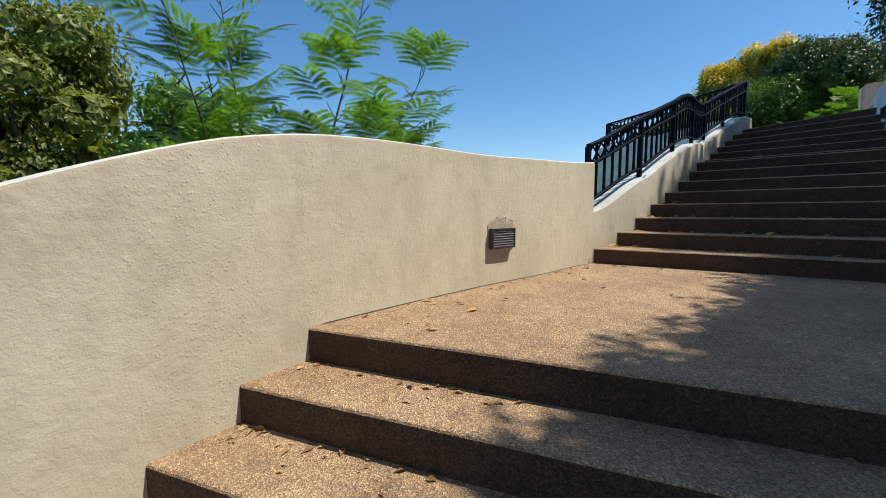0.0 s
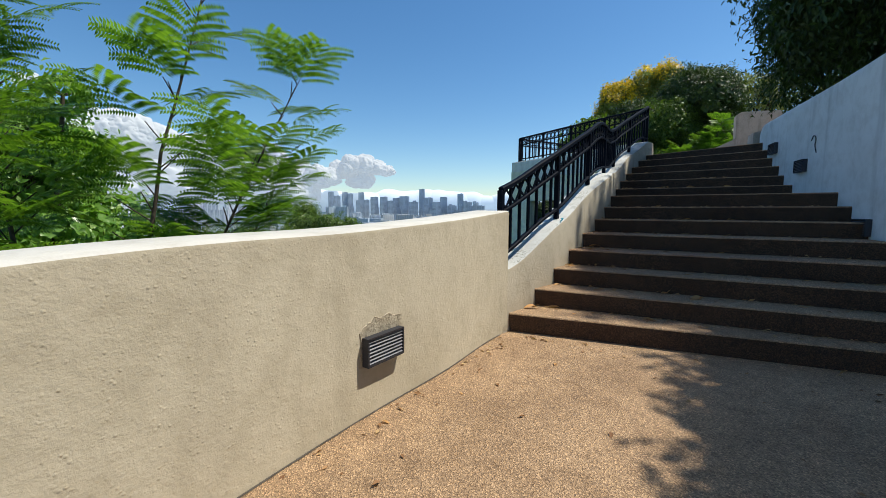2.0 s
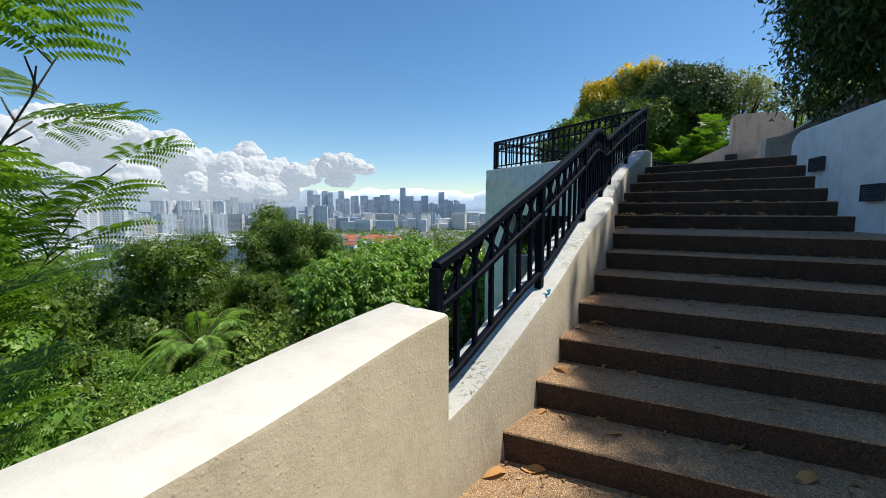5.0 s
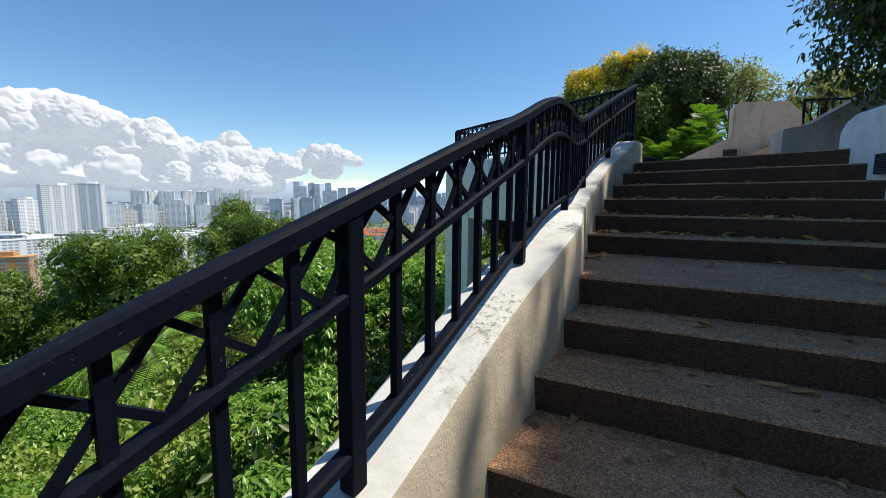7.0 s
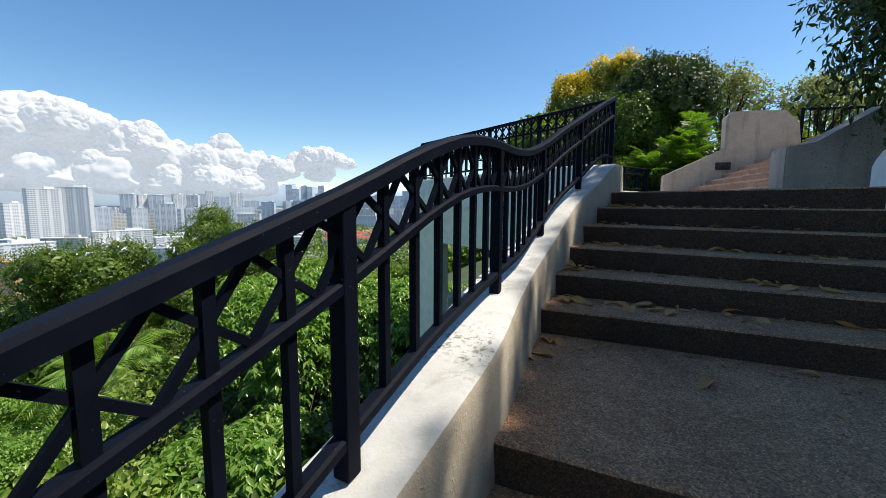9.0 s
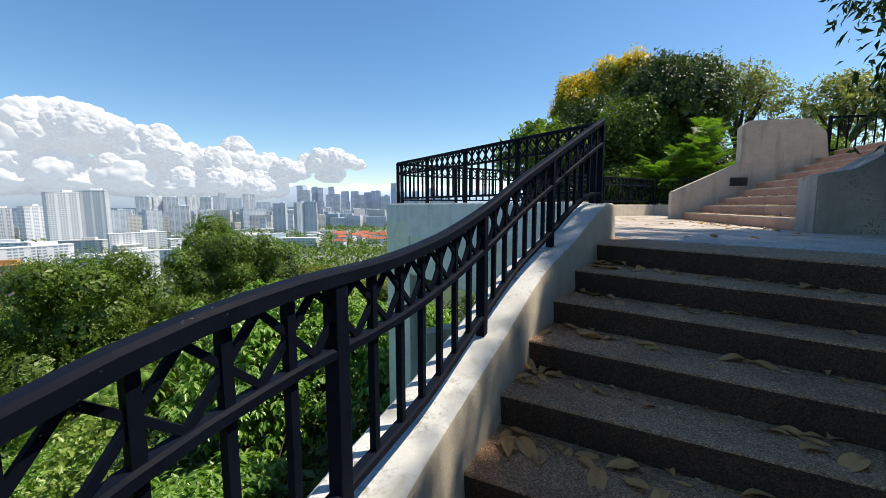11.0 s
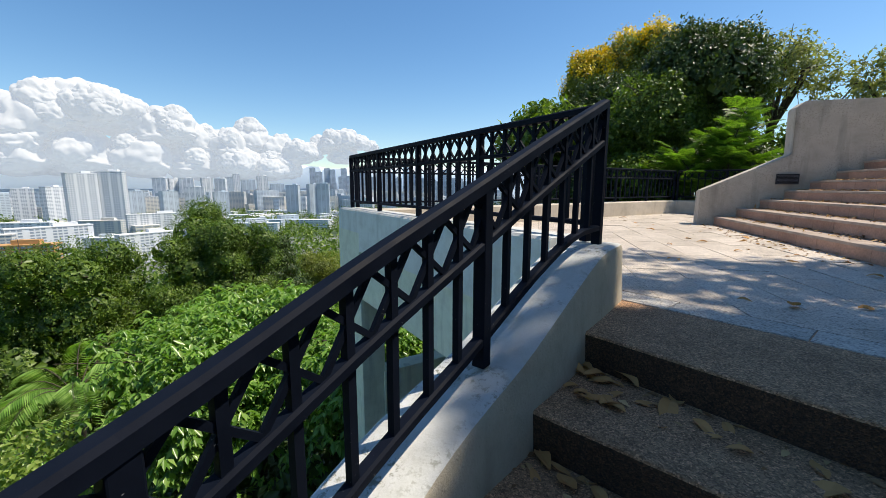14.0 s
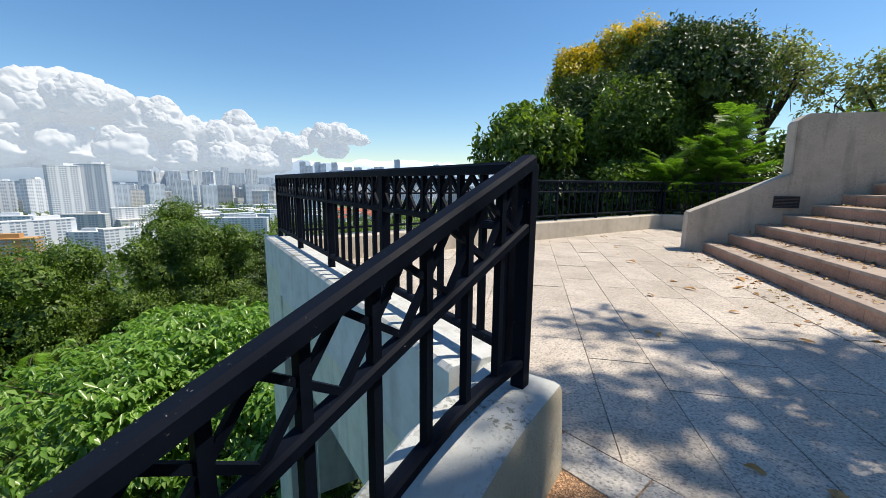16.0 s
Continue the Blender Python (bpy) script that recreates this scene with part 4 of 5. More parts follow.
# Trees on the slope, covered with creeper
def slope_trees():
    def column(seed, x, y, ztop, r, low, mat, label, sprays, length=0.24):
        rng = np.random.default_rng(seed)
        blobs = []
        z = ztop - r * 0.62
        rr = r * 0.92
        while z > low:
            blobs.append((x, y, z, rr * 0.62, rr * 0.62, rr * 0.6))
            for _ in range(6):
                a = rng.random() * 6.28
                q = rr * (0.42 + 0.32 * rng.random())
                s = rr * (0.32 + 0.24 * rng.random())
                blobs.append((x + math.cos(a) * q, y + math.sin(a) * q, z + rng.normal() * 0.25 * rr, s, s, s * 0.8))
            z -= r * 0.62
            rr = min(rr * 1.12, r * 1.6)
        build_tree(seed, (x, y, ground_z(x, y) - 0.3), blobs, int(sprays * (2.1 if seed in (41, 42, 44, 47) else 1.4)), 8, length * (0.56 if seed in (41, 42, 44, 47) else 0.74), mat, label, 0.35, 0.25, spread=0.1, thick=0.14, full=300 if x > -28 and y > 15 else 150, rough=0.6)

    column(41, -24.8, 29.0, 1.6, 3.3, -9.0, M_TREE, "tall tree smothered in green creeper", 3600)
    column(42, -21.7, 29.6, 1.0, 2.4, -9.0, M_TREE, "creeper-covered tree with rounded top", 2400)
    column(43, -22.6, 33.6, -0.3, 1.9, -9.0, M_DARK, "small dark creeper-covered tree column", 2000)
    column(44, -26.8, 22.8, 0.3, 3.7, -9.5, M_TREE, "broad creeper-covered tree on the slope", 3600)
    column(45, -23.5, 41.4, -3.2, 3.0, -10, M_OLIVE, "olive-green round tree down the slope", 2200)
    column(46, -17.8, 42.0, -4.2, 3.0, -11, M_OLIVE, "dull green tree down the slope", 1800)
    column(47, -22.0, 25.6, -2.9, 2.4, -10, M_TREE, "dense green tree on the slope", 2600)
    column(48, -30.5, 18.5, -2.4, 3.0, -11, M_TREE, "creeper-covered tree low on the slope", 2400)
    column(49, -34.0, 26.0, -3.5, 3.5, -13, M_DARK, "dark tree low on the slope", 2200)
    column(50, -30.0, 34.0, -4.0, 3.5, -13, M_DARK, "dark tree lower on the slope", 2200)
    column(51, -24.0, 17.0, -6.0, 2.6, -10, M_FRESH, "lime-green creeper mound on the slope", 2400, 0.2)
    column(52, -14.5, 13.0, -4.6, 2.4, -8, M_FRESH, "bright green bush on the slope", 2600, 0.18)
    column(53, -19.5, 12.0, -5.6, 3.0, -10, M_FRESH, "lime-green bush on the slope", 2600, 0.2)
    column(54, -12.0, 3.3, 5.2, 1.8, -4, M_OLIVE, "tall olive-green tree beside the lower steps", 3600, 0.18)
    column(55, -10.6, 6.0, 3.6, 1.6, -4, M_FRESH, "green tree beside the lower steps", 2400, 0.18)
    column(56, -14.5, 8.0, 3.6, 1.9, -5, M_TREE, "leafy green tree down the slope", 2400, 0.2)
    column(57, -9.0, 10.0, -3.3, 1.9, -6, M_FRESH, "fresh green bush below the wall", 2200, 0.16)


slope_trees()


def big_leaf_tree():
    """Broad tree with drooping sprays of large leaves, close below the railing."""
    rng = np.random.default_rng(61)
    for seed, (x, y, z, r, n, sprays) in enumerate(((-7.2, 16.6, -1.4, 2.9, 24, 2600), (-4.2, 16.8, -1.0, 1.9, 16, 1400), (-10.2, 19.0, -2.2, 2.8, 18, 1800), (-5.6, 12.6, -3.4, 2.2, 18, 1700), (-3.6, 9.6, -3.2, 1.6, 12, 1100))):
        blobs = clumps(rng, (x, y, z), r, 0.75, int(n * 1.7), 0.33)
        build_tree(61 + seed, (x, y, ground_z(x, y) - 0.2), blobs, int(sprays * 1.6), 10, 0.185, M_FRESH, "broad tree with drooping sprays of glossy bright green leaves", 0.9, 0.16, width=0.42, thick=0.45, whorl=True)


big_leaf_tree()


def undergrowth():
    rng = np.random.default_rng(71)
    n = 16000
    x = -2.2 - 42 * rng.random(n) ** 1.3
    y = -2 + 52 * rng.random(n)
    keep = np.array([edge_x(b) - a > 0.8 for a, b in zip(x, y)])
    x, y = x[keep], y[keep]
    z = np.array([ground_z(a, b) for a, b in zip(x, y)]) + 1.1 * rng.random(len(x)) + 0.7 * np.sin(x * 0.8) * np.sin(y * 0.7)
    pos = np.stack([x, y, z], 1)
    d = rng.normal(size=pos.shape) * 0.6 + np.array([0, 0, 0.8])
    p, w = twigs(rng, pos, d, 6, 0.22)
    L = 0.26 * (0.6 + 0.8 * rng.random(len(p)))
    up = np.tile(np.array([0.3, -0.3, 1.0]), (len(p), 1)) + rng.normal(size=p.shape) * 0.4
    # Dark leaf colour stands in for the shade in gaps between the trees.
    ob = part("undergrowth", leaf_mesh("undergrowth", p, w, up, L, L * 0.5, [M_DARK]), None)
    tagged(ob, "tangle of creeper and shrubs on the slope, darkened for shaded gaps", "undergrowth", kind="stuff")


undergrowth()


def creeper_bank():
    rng = np.random.default_rng(72)
    n = 2800
    x = -6 - 9 * rng.random(n)
    y = 3 + 11 * rng.random(n)
    z = np.array([ground_z(a, q) for a, q in zip(x, y)]) + 1.2 + 1.5 * np.sin(x * 0.9 + 1) * np.sin(y * 0.8) + 0.5 * rng.random(n)
    pos = np.stack([x, y, z], 1)
    d = rng.normal(size=pos.shape) * 0.5 + np.array([0, 0, 0.9])
    p, w = twigs(rng, pos, d, 8, 0.18)
    L = 0.15 * (0.6 + 0.8 * rng.random(len(p)))
    up = np.tile(np.array([0.3, -0.2, 1.0]), (len(p), 1)) + rng.normal(size=p.shape) * 0.4
    ob = part("creeper_bank", leaf_mesh("creeper_bank", p, w, up, L, L * 0.6, [M_SHRUB]), None)
    tagged(ob, "bank of lime-green creeper leaves on the slope", "creeper", kind="stuff")


creeper_bank()


# ---- feathery trees ----
def feather(rng, base, way, n_pinna, pinna, leaflet, out):
    """Adds one twice-pinnate leaf: pairs of pinnae along a rachis, each with rows of small leaflets."""
    way = way / np.linalg.norm(way)
    side = np.cross(way, (0, 0, 1.0))
    side /= max(np.linalg.norm(side), 1e-6)
    up = np.cross(side, way)
    rachis = pinna * 0.28 * n_pinna
    for k in range(n_pinna):
        q = base + way * rachis * (k + 1) / n_pinna - np.array([0, 0, 0.06 * ((k + 1) / n_pinna) ** 2])
        for s in (-1, 1):
            f = way * (0.45 + 0.12 * k) + side * s + up * 0.1 + rng.normal(size=3) * 0.08
            f /= np.linalg.norm(f)
            c = np.cross(f, up)
            c /= np.linalg.norm(c)
            m = int(pinna / (leaflet * 0.34))
            for j in range(m):
                h = (j + 0.6) / m
                o = q + f * pinna * h - np.array([0, 0, pinna * 0.3 * h * h])
                ll = leaflet * (1.15 - 0.55 * abs(h - 0.4))
                for r in (-1, 1):
                    out.append((o, c * r + f * 0.35 + np.array([0, 0, -0.12]), up, ll))


def feather_tree(name, seed, base, stems, leaves_per, n_pinna, pinna, leaflet, mat, label):
    rng = np.random.default_rng(seed)
    root = tagged(new(name), label, "tree")
    root.location = base
    segs, out = [], []
    for tip, r in stems:
        tip = np.array(tip, float)
        pts = [np.zeros(3)]
        for k in range(1, 8):
            h = k / 7
            pts.append(np.array([tip[0] * h ** 1.25, tip[1] * h ** 1.25, tip[2] * h ** 0.85]) + rng.normal(size=3) * 0.02)
        for k in range(7):
            segs.append((pts[k], pts[k + 1], r * (1 - k / 8), r * (1 - (k + 1) / 8)))
        for k in range(leaves_per):
            h = 0.5 + 0.5 * (k + rng.random()) / leaves_per
            i = min(int(h * 7), 6)
            q = pts[i] + (pts[i + 1] - pts[i]) * (h * 7 - i)
            a = rng.random() * 6.283
            w = np.array([math.cos(a), math.sin(a), 0.25 + 0.3 * rng.random()]) + (tip / np.linalg.norm(tip)) * 0.5
            t = 0.15 + 0.35 * rng.random() * (1.1 - h)
            e = q + w / np.linalg.norm(w) * t
            segs.append((q, e, 0.006, 0.004))
            feather(rng, e, w + np.array([0, 0, -0.15]), n_pinna, pinna * (0.8 + 0.4 * rng.random()), leaflet, out)
    part("trunk", limb_mesh(segs, 5), None, root)
    pos = np.array([o[0] for o in out])
    way = np.array([o[1] for o in out])
    up = np.array([o[2] for o in out])
    L = np.array([o[3] for o in out])
    part("crown", leaf_mesh("feathers", pos, way, up, L, L * 0.3, [mat], None, 0.05), None, root)


feather_tree("feather_tree", 81, (-3.9, 3.55, -3.0), [((0.5, 0.9, 6.0), 0.034), ((0.9, 1.5, 5.3), 0.028), ((-0.4, -0.3, 6.0), 0.03), ((0.45, 1.9, 4.7), 0.025),
             ((-0.2, -0.9, 5.5), 0.028), ((0.9, 1.0, 4.5), 0.024), ((-0.9, -0.2, 5.2), 0.026)], 22, 5, 0.29, 0.06, M_LIME, "young tree with feathery bright green leaves beside the parapet")
feather_tree("feather_tree", 82, (3.4, 22.6, 1.6), [((-0.9, -0.3, 2.3), 0.04), ((0.5, -0.4, 3.2), 0.04), ((0.0, 0.2, 2.6), 0.03), ((-1.4, 0.2, 1.8), 0.03), ((1.0, 0.0, 2.9), 0.03), ((0.8, -0.5, 2.0), 0.03), ((0.3, -0.6, 2.2), 0.03), ((-0.5, -0.5, 1.5), 0.03), ((0.7, 0.3, 3.3), 0.03), ((-1.0, 0.0, 1.9), 0.03)], 26, 5, 0.25, 0.066, M_LIME, "small feathery lime-green tree behind the terrace wall")


# ---- palm ----
def palm(seed, base, fronds, reach, label):
    rng = np.random.default_rng(seed)
    root = tagged(new("palm"), label, "palm")
    root.location = base
    segs, pos, way, up, L = [((0, 0, -4), (0, 0, 0), 0.14, 0.1)], [], [], [], []
    for k in range(fronds):
        a = 6.283 * k / fronds + rng.random() * 0.5
        rise = 1.15 + 0.9 * rng.random()
        prev = np.zeros(3)
        for j in range(1, 45):
            h = j / 44
            q = np.array([math.cos(a) * reach * h, math.sin(a) * reach * h, reach * (rise * h - 1.45 * h * h)])
            if j % 4 == 0:
                segs.append((prev, q, 0.03 * (1 - 0.8 * h), 0.03 * (1 - 0.9 * h)))
                prev = q
            s = np.array([-math.sin(a), math.cos(a), 0])
            for r in (-1, 1):
                pos.append(q)
                way.append(s * r + np.array([math.cos(a), math.sin(a), 0]) * 0.6 + np.array([0, 0, -0.35]))
                up.append((0, 0, 1.0))
                L.append(0.85 * (1.05 - abs(h - 0.45)))
    part("trunk", limb_mesh(segs), None, root)
    part("crown", leaf_mesh("fronds", np.array(pos), np.array(way), np.array(up), np.array(L), np.array(L) * 0.085, [M_FRESH], None, 0.1), None, root)


palm(91, (-20.5, 19.3, -6.4), 13, 3.1, "green feather palm growing on the slope")
palm(92, (-17.0, 15.0, -6.9), 9, 3.0, "small green palm among the bushes")


# ---- city ----
def polar(az, d):
    return Vector((-math.sin(radians(az)) * d, 6 + math.cos(radians(az)) * d))


def tower(az, d, w, top, mat, label, depth=None, floor_h=3.0, bay=4.0, turn=0.0, base=-80.0, category="building", roof=True):
    c = polar(az, d)
    depth = depth or min(w * 0.6, 30)
    root = tagged(new("apartment_building" if category == "building" else "office_tower"), label, category, "city buildings")
    root.matrix_world = pose(c.x, c.y, base, 0, 0, az + turn)
    h = top - base
    bm = bmesh.new()
    box(bm, (0, 0, h / 2 - 3), (w, depth, h + 6))
    part("wall", bm, mat, root)
    if roof:
        bm = bmesh.new()
        box(bm, (0, 0, h + 0.5), (w + 0.8, depth + 0.8, 1.0))
        box(bm, (w * 0.18, 0, h + 2.5), (w * 0.3, depth * 0.5, 4.0))
        part("roof", bm, mat, root)
    verts, faces = [], []
    nf = max(3, int(h / floor_h))
    nb = max(2, int(w / bay))
    nd = max(2, int(depth / bay))
    for f in range(nf):
        z0 = h * f / nf + floor_h * 0.38
        z1 = h * (f + 1) / nf - floor_h * 0.12
        for count, half, other, ax in ((nb, w / 2, depth / 2, 0), (nd, depth / 2, w / 2, 1)):
            for k in range(count):
                if count > 6 and k % 4 == 3:
                    continue
                a = -half + 2 * half * (k + 0.14) / count
                b = -half + 2 * half * (k + 0.86) / count
                for s in (-1, 1):
                    o = len(verts)
                    y = s * (other + 0.12)
                    for q, z in ((a, z0), (b, z0), (b, z1), (a, z1)):
                        verts.append((q, y, z) if ax == 0 else (y, q, z))
                    faces.append((o, o + 1, o + 2, o + 3) if s < 0 else (o + 3, o + 2, o + 1, o))
    tagged(part("window_field", mesh_from("window_field", verts, faces, [M_GLASS]), None, root), kind="stuff")
    return root


SLABS = [(67.8, 470, 60, -44), (65.0, 600, 70, -40), (61.3, 600, 46, -55), (57.1, 540, 53, -47), (46.5, 640, 85, -49), (67.1, 720, 64, -42), (56.2, 850, 80, -43), (61.0, 760, 56, -46), (50.8, 900, 86, -59), (70.5, 560, 60, -42), (53.3, 620, 44, -54)]
TOWERS = [(62.3, 900, 40, 24), (59.9, 905, 42, 28), (64.6, 1250, 34, 2), (66.7, 1300, 34, -2), (58.0, 1400, 42, -9), (55.5, 1700, 40, 33), (54.2, 1720, 36, 31), (52.9, 1700, 45, 32), (50.8, 1600, 34, 33), (49.3, 1620, 34, 31), (54.8, 1300, 37, -9), (52.1, 1300, 46, 2), (49.4, 1300, 37, -11), (40.9, 1250, 34, 8), (38.4, 1200, 28, 10), (37.0, 1200, 32, 12)]
MIDDLE = [(48.4, 2500, 32, 54), (47.6, 2600, 34, 75), (46.3, 2700, 76, 45), (44.6, 2200, 50, 57), (42.9, 2600, 74, 21), (35.1, 2000, 66, -10), (31.5, 1900, 77, -25), (28.6, 1800, 87, -49), (24.8, 2000, 112, -47), (19.9, 1900, 107, -40)]
CENTRE = [(38.4, 3400, 43, 154), (37.6, 3300, 50, 119), (36.5, 3400, 45, 151), (35.8, 3380, 42, 140), (34.3, 3400, 45, 152), (33.6, 3200, 42, 87), (32.5, 3400, 60, 116), (31.2, 3300, 58, 113), (30.3, 3200, 43, 80), (29.4, 3400, 60, 108)]
CENTRE_EAST = [(28.3, 3300, 75, 119), (27.0, 3200, 71, 71), (25.8, 3500, 46, 189), (24.9, 3300, 69, 110), (23.7, 3200, 67, 71), (22.7, 3400, 57, 118), (21.5, 3200, 72, 45), (20.3, 3400, 48, 147), (19.3, 3300, 70, 74), (17.8, 3100, 96, 43)]


def city():
    for k, (az, d, w, top) in enumerate(SLABS):
        tower(az, d, w, top, M_ORANGE if k == 0 else (M_CITYBEIGE if k in (7, 9) else M_CITYWALL), "white slab apartment block with rows of dark windows", 12, 2.9, 4.2, (-28, 14, -30, 24, -18)[k % 5])
    for k, (az, d, w, top) in enumerate(TOWERS):
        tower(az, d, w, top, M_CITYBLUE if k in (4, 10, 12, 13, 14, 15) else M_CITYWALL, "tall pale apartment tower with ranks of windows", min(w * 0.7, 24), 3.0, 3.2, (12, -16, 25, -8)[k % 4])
    for k, (az, d, w, top) in enumerate(MIDDLE):
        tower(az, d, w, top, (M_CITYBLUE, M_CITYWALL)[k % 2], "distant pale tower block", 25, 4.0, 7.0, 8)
    for az, d, w, top in CENTRE + CENTRE_EAST:
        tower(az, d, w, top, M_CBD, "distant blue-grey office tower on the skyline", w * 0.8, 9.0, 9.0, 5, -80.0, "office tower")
    rng = np.random.default_rng(101)
    for k in range(34):
        az = 17.5 + 21.5 * (k + 0.8 * rng.random()) / 34
        d = 3000 + 380 * rng.random()
        top = d * math.tan(radians(0.2 + 1.5 * rng.random() ** 1.6))
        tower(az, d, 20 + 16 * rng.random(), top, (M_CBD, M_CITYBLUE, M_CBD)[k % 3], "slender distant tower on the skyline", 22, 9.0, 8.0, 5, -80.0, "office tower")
    verts, faces, index = [], [], []

    def quad(m, pts, k):
        o = len(verts)
        verts.extend([m @ Vector(q) for q in pts])
        faces.append((o, o + 1, o + 2, o + 3))
        index.append(k)

    for k in range(820):
        az = 10 + 62 * rng.random()
        d = 760 + 2500 * rng.random() ** 0.75
        w, dep = 22 + 50 * rng.random(), 16 + 10 * rng.random()
        el = -0.3 - 1.9 * rng.random() if d > 1400 else -3.4 - 1.2 * rng.random()
        top = max(-70.0, min(d * math.tan(radians(el)), 10.0))
        if 14 < az < 35 and d < 1500:
            continue
        q = polar(az, d)
        m = pose(q.x, q.y, -80, 0, 0, az + 70 * rng.random() - 35)
        h, x, y = top + 80, w / 2, dep / 2
        mat = int(rng.integers(0, 4)) if d > 2000 else int(rng.integers(0, 3))
        quad(m, [(-x, -y, h), (x, -y, h), (x, y, h), (-x, y, h)], mat)
        for ax, ay, bx, by in ((-x, -y, x, -y), (x, -y, x, y), (x, y, -x, y), (-x, y, -x, -y)):
            quad(m, [(ax, ay, -3), (bx, by, -3), (bx, by, h), (ax, ay, h)], mat)
            nf = max(2, int(h / 4))
            ln = math.hypot(bx - ax, by - ay)
            ox, oy = (by - ay) / ln * 0.3, -(bx - ax) / ln * 0.3
            nb = max(1, int(ln / 9))
            for f in range(nf):
                z0, z1 = h * (f + 0.4) / nf, h * (f + 0.8) / nf
                for g in range(nb):
                    s, e = (g + 0.12) / nb, (g + 0.88) / nb
                    quad(m, [(ax + (bx - ax) * s + ox, ay + (by - ay) * s + oy, z0), (ax + (bx - ax) * e + ox, ay + (by - ay) * e + oy, z0), (ax + (bx - ax) * e + ox, ay + (by - ay) * e + oy, z1), (ax + (bx - ax) * s + ox, ay + (by - ay) * s + oy, z1)], 4)
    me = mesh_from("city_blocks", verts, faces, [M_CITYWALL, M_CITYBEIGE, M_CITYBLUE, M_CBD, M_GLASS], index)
    tagged(new("city_blocks", me), "hazy mass of distant pale city blocks", "city", kind="stuff")
    for k in range(16):
        az = 27 + 7 * rng.random()
        c = polar(az, 820 + 260 * rng.random())
        root = tagged(new("house"), "low house with terracotta red roof", "house", "red-roofed houses")
        root.matrix_world = pose(c.x, c.y, -80, 0, 0, 90 * rng.random())
        w, dd, h = 22 + 16 * rng.random(), 14, 10 + 5 * rng.random()
        part("wall", box(bmesh.new(), (0, 0, h / 2 - 2), (w, dd, h + 4)), M_CITYWALL, root)
        me = mesh_from("roof", [(-w / 2 - 1, -dd / 2 - 1, h), (w / 2 + 1, -dd / 2 - 1, h), (w / 2 + 1, dd / 2 + 1, h), (-w / 2 - 1, dd / 2 + 1, h), (-w / 2 + 5, 0, h + 5), (w / 2 - 5, 0, h + 5)],
                       [(0, 1, 5, 4), (2, 3, 4, 5), (1, 2, 5), (3, 0, 4), (3, 2, 1, 0)], [M_RED])
        part("roof", me, None, root)


city()


def city_woods():
    """Treetops among the far blocks."""
    rng = np.random.default_rng(111)
    n = 5200
    az = 8 + 66 * rng.random(n)
    d = 240 + 1900 * rng.random(n) ** 1.5
    x = -np.sin(np.radians(az)) * d
    y = 6 + np.cos(np.radians(az)) * d
    z = np.array([ground_z(a, b) for a, b in zip(x, y)]) + 5
    pos = np.stack([x, y, z], 1)
    p, w = twigs(rng, pos, np.tile(np.array([0, 0, 0.5]), (n, 1)), 14, 4.0)
    L = 5.0 * (0.5 + 0.8 * rng.random(len(p)))
    up = np.tile(np.array([0.0, 0.0, 1.0]), (len(p), 1)) + rng.normal(size=p.shape) * 0.4
    ob = part("far_woods", leaf_mesh("far_woods", p, w, up, L, L * 0.7, [M_TREE]), None)
    tagged(ob, "distant dark green treetops among the city blocks", "woods", kind="stuff")


city_woods()


# ---- clouds ----
def unit_ball(levels):
    bm = bmesh.new()
    bmesh.ops.create_icosphere(bm, subdivisions=levels, radius=1.0)
    verts = np.array([v.co[:] for v in bm.verts])
    faces = np.array([[v.index for v in f.verts] for f in bm.faces])
    bm.free()
    return verts, faces


def cloud(name_label, bumps, seed):
    """Heaped vapour: every bump is a ball with smaller, softly billowed balls over its upper side."""
    root = tagged(new("cloud"), name_label, "cloud", kind="structure")
    rng = np.random.default_rng(seed)
    ball, tri = unit_ball(5)
    D = 4300.0
    verts, faces = [], []

    def billow(c, r, flat):
        sh = Vector(rng.random(3) * 50)
        swell = np.array([0.92 + 0.2 * noise.fractal(Vector(u) * 1.5 + sh, 1.0, 2.0, 2) + 0.13 * (0.5 - abs(noise.noise(Vector(u) * 3.6 + sh))) + 0.05 * (0.5 - abs(noise.noise(Vector(u) * 8.0 + sh))) for u in ball])
        q = ball * swell[:, None]
        q[:, 2] = np.where(q[:, 2] < 0, q[:, 2] * flat, q[:, 2])
        faces.append(tri + sum(len(v) for v in verts))
        verts.append(q * r + c)

    for az, el, r in bumps:
        q = polar(az, D + 120 * rng.random())
        c = np.array([q.x, q.y, D * math.tan(radians(el + 1.6)) - r * 0.95])
        billow(c, r * 0.95, 0.45)
        for _ in range(6):
            d = rng.normal(size=3)
            d[2] = abs(d[2]) * 0.9 - 0.1
            d /= np.linalg.norm(d)
            s = r * (0.26 + 0.3 * rng.random())
            billow(c + d * r * (0.62 + 0.1 * rng.random()), s, 0.7)
    part("puffs", mesh_from("cloud", np.concatenate(verts).tolist(), np.concatenate(faces).tolist(), [M_CLOUD], None, True), None, root)


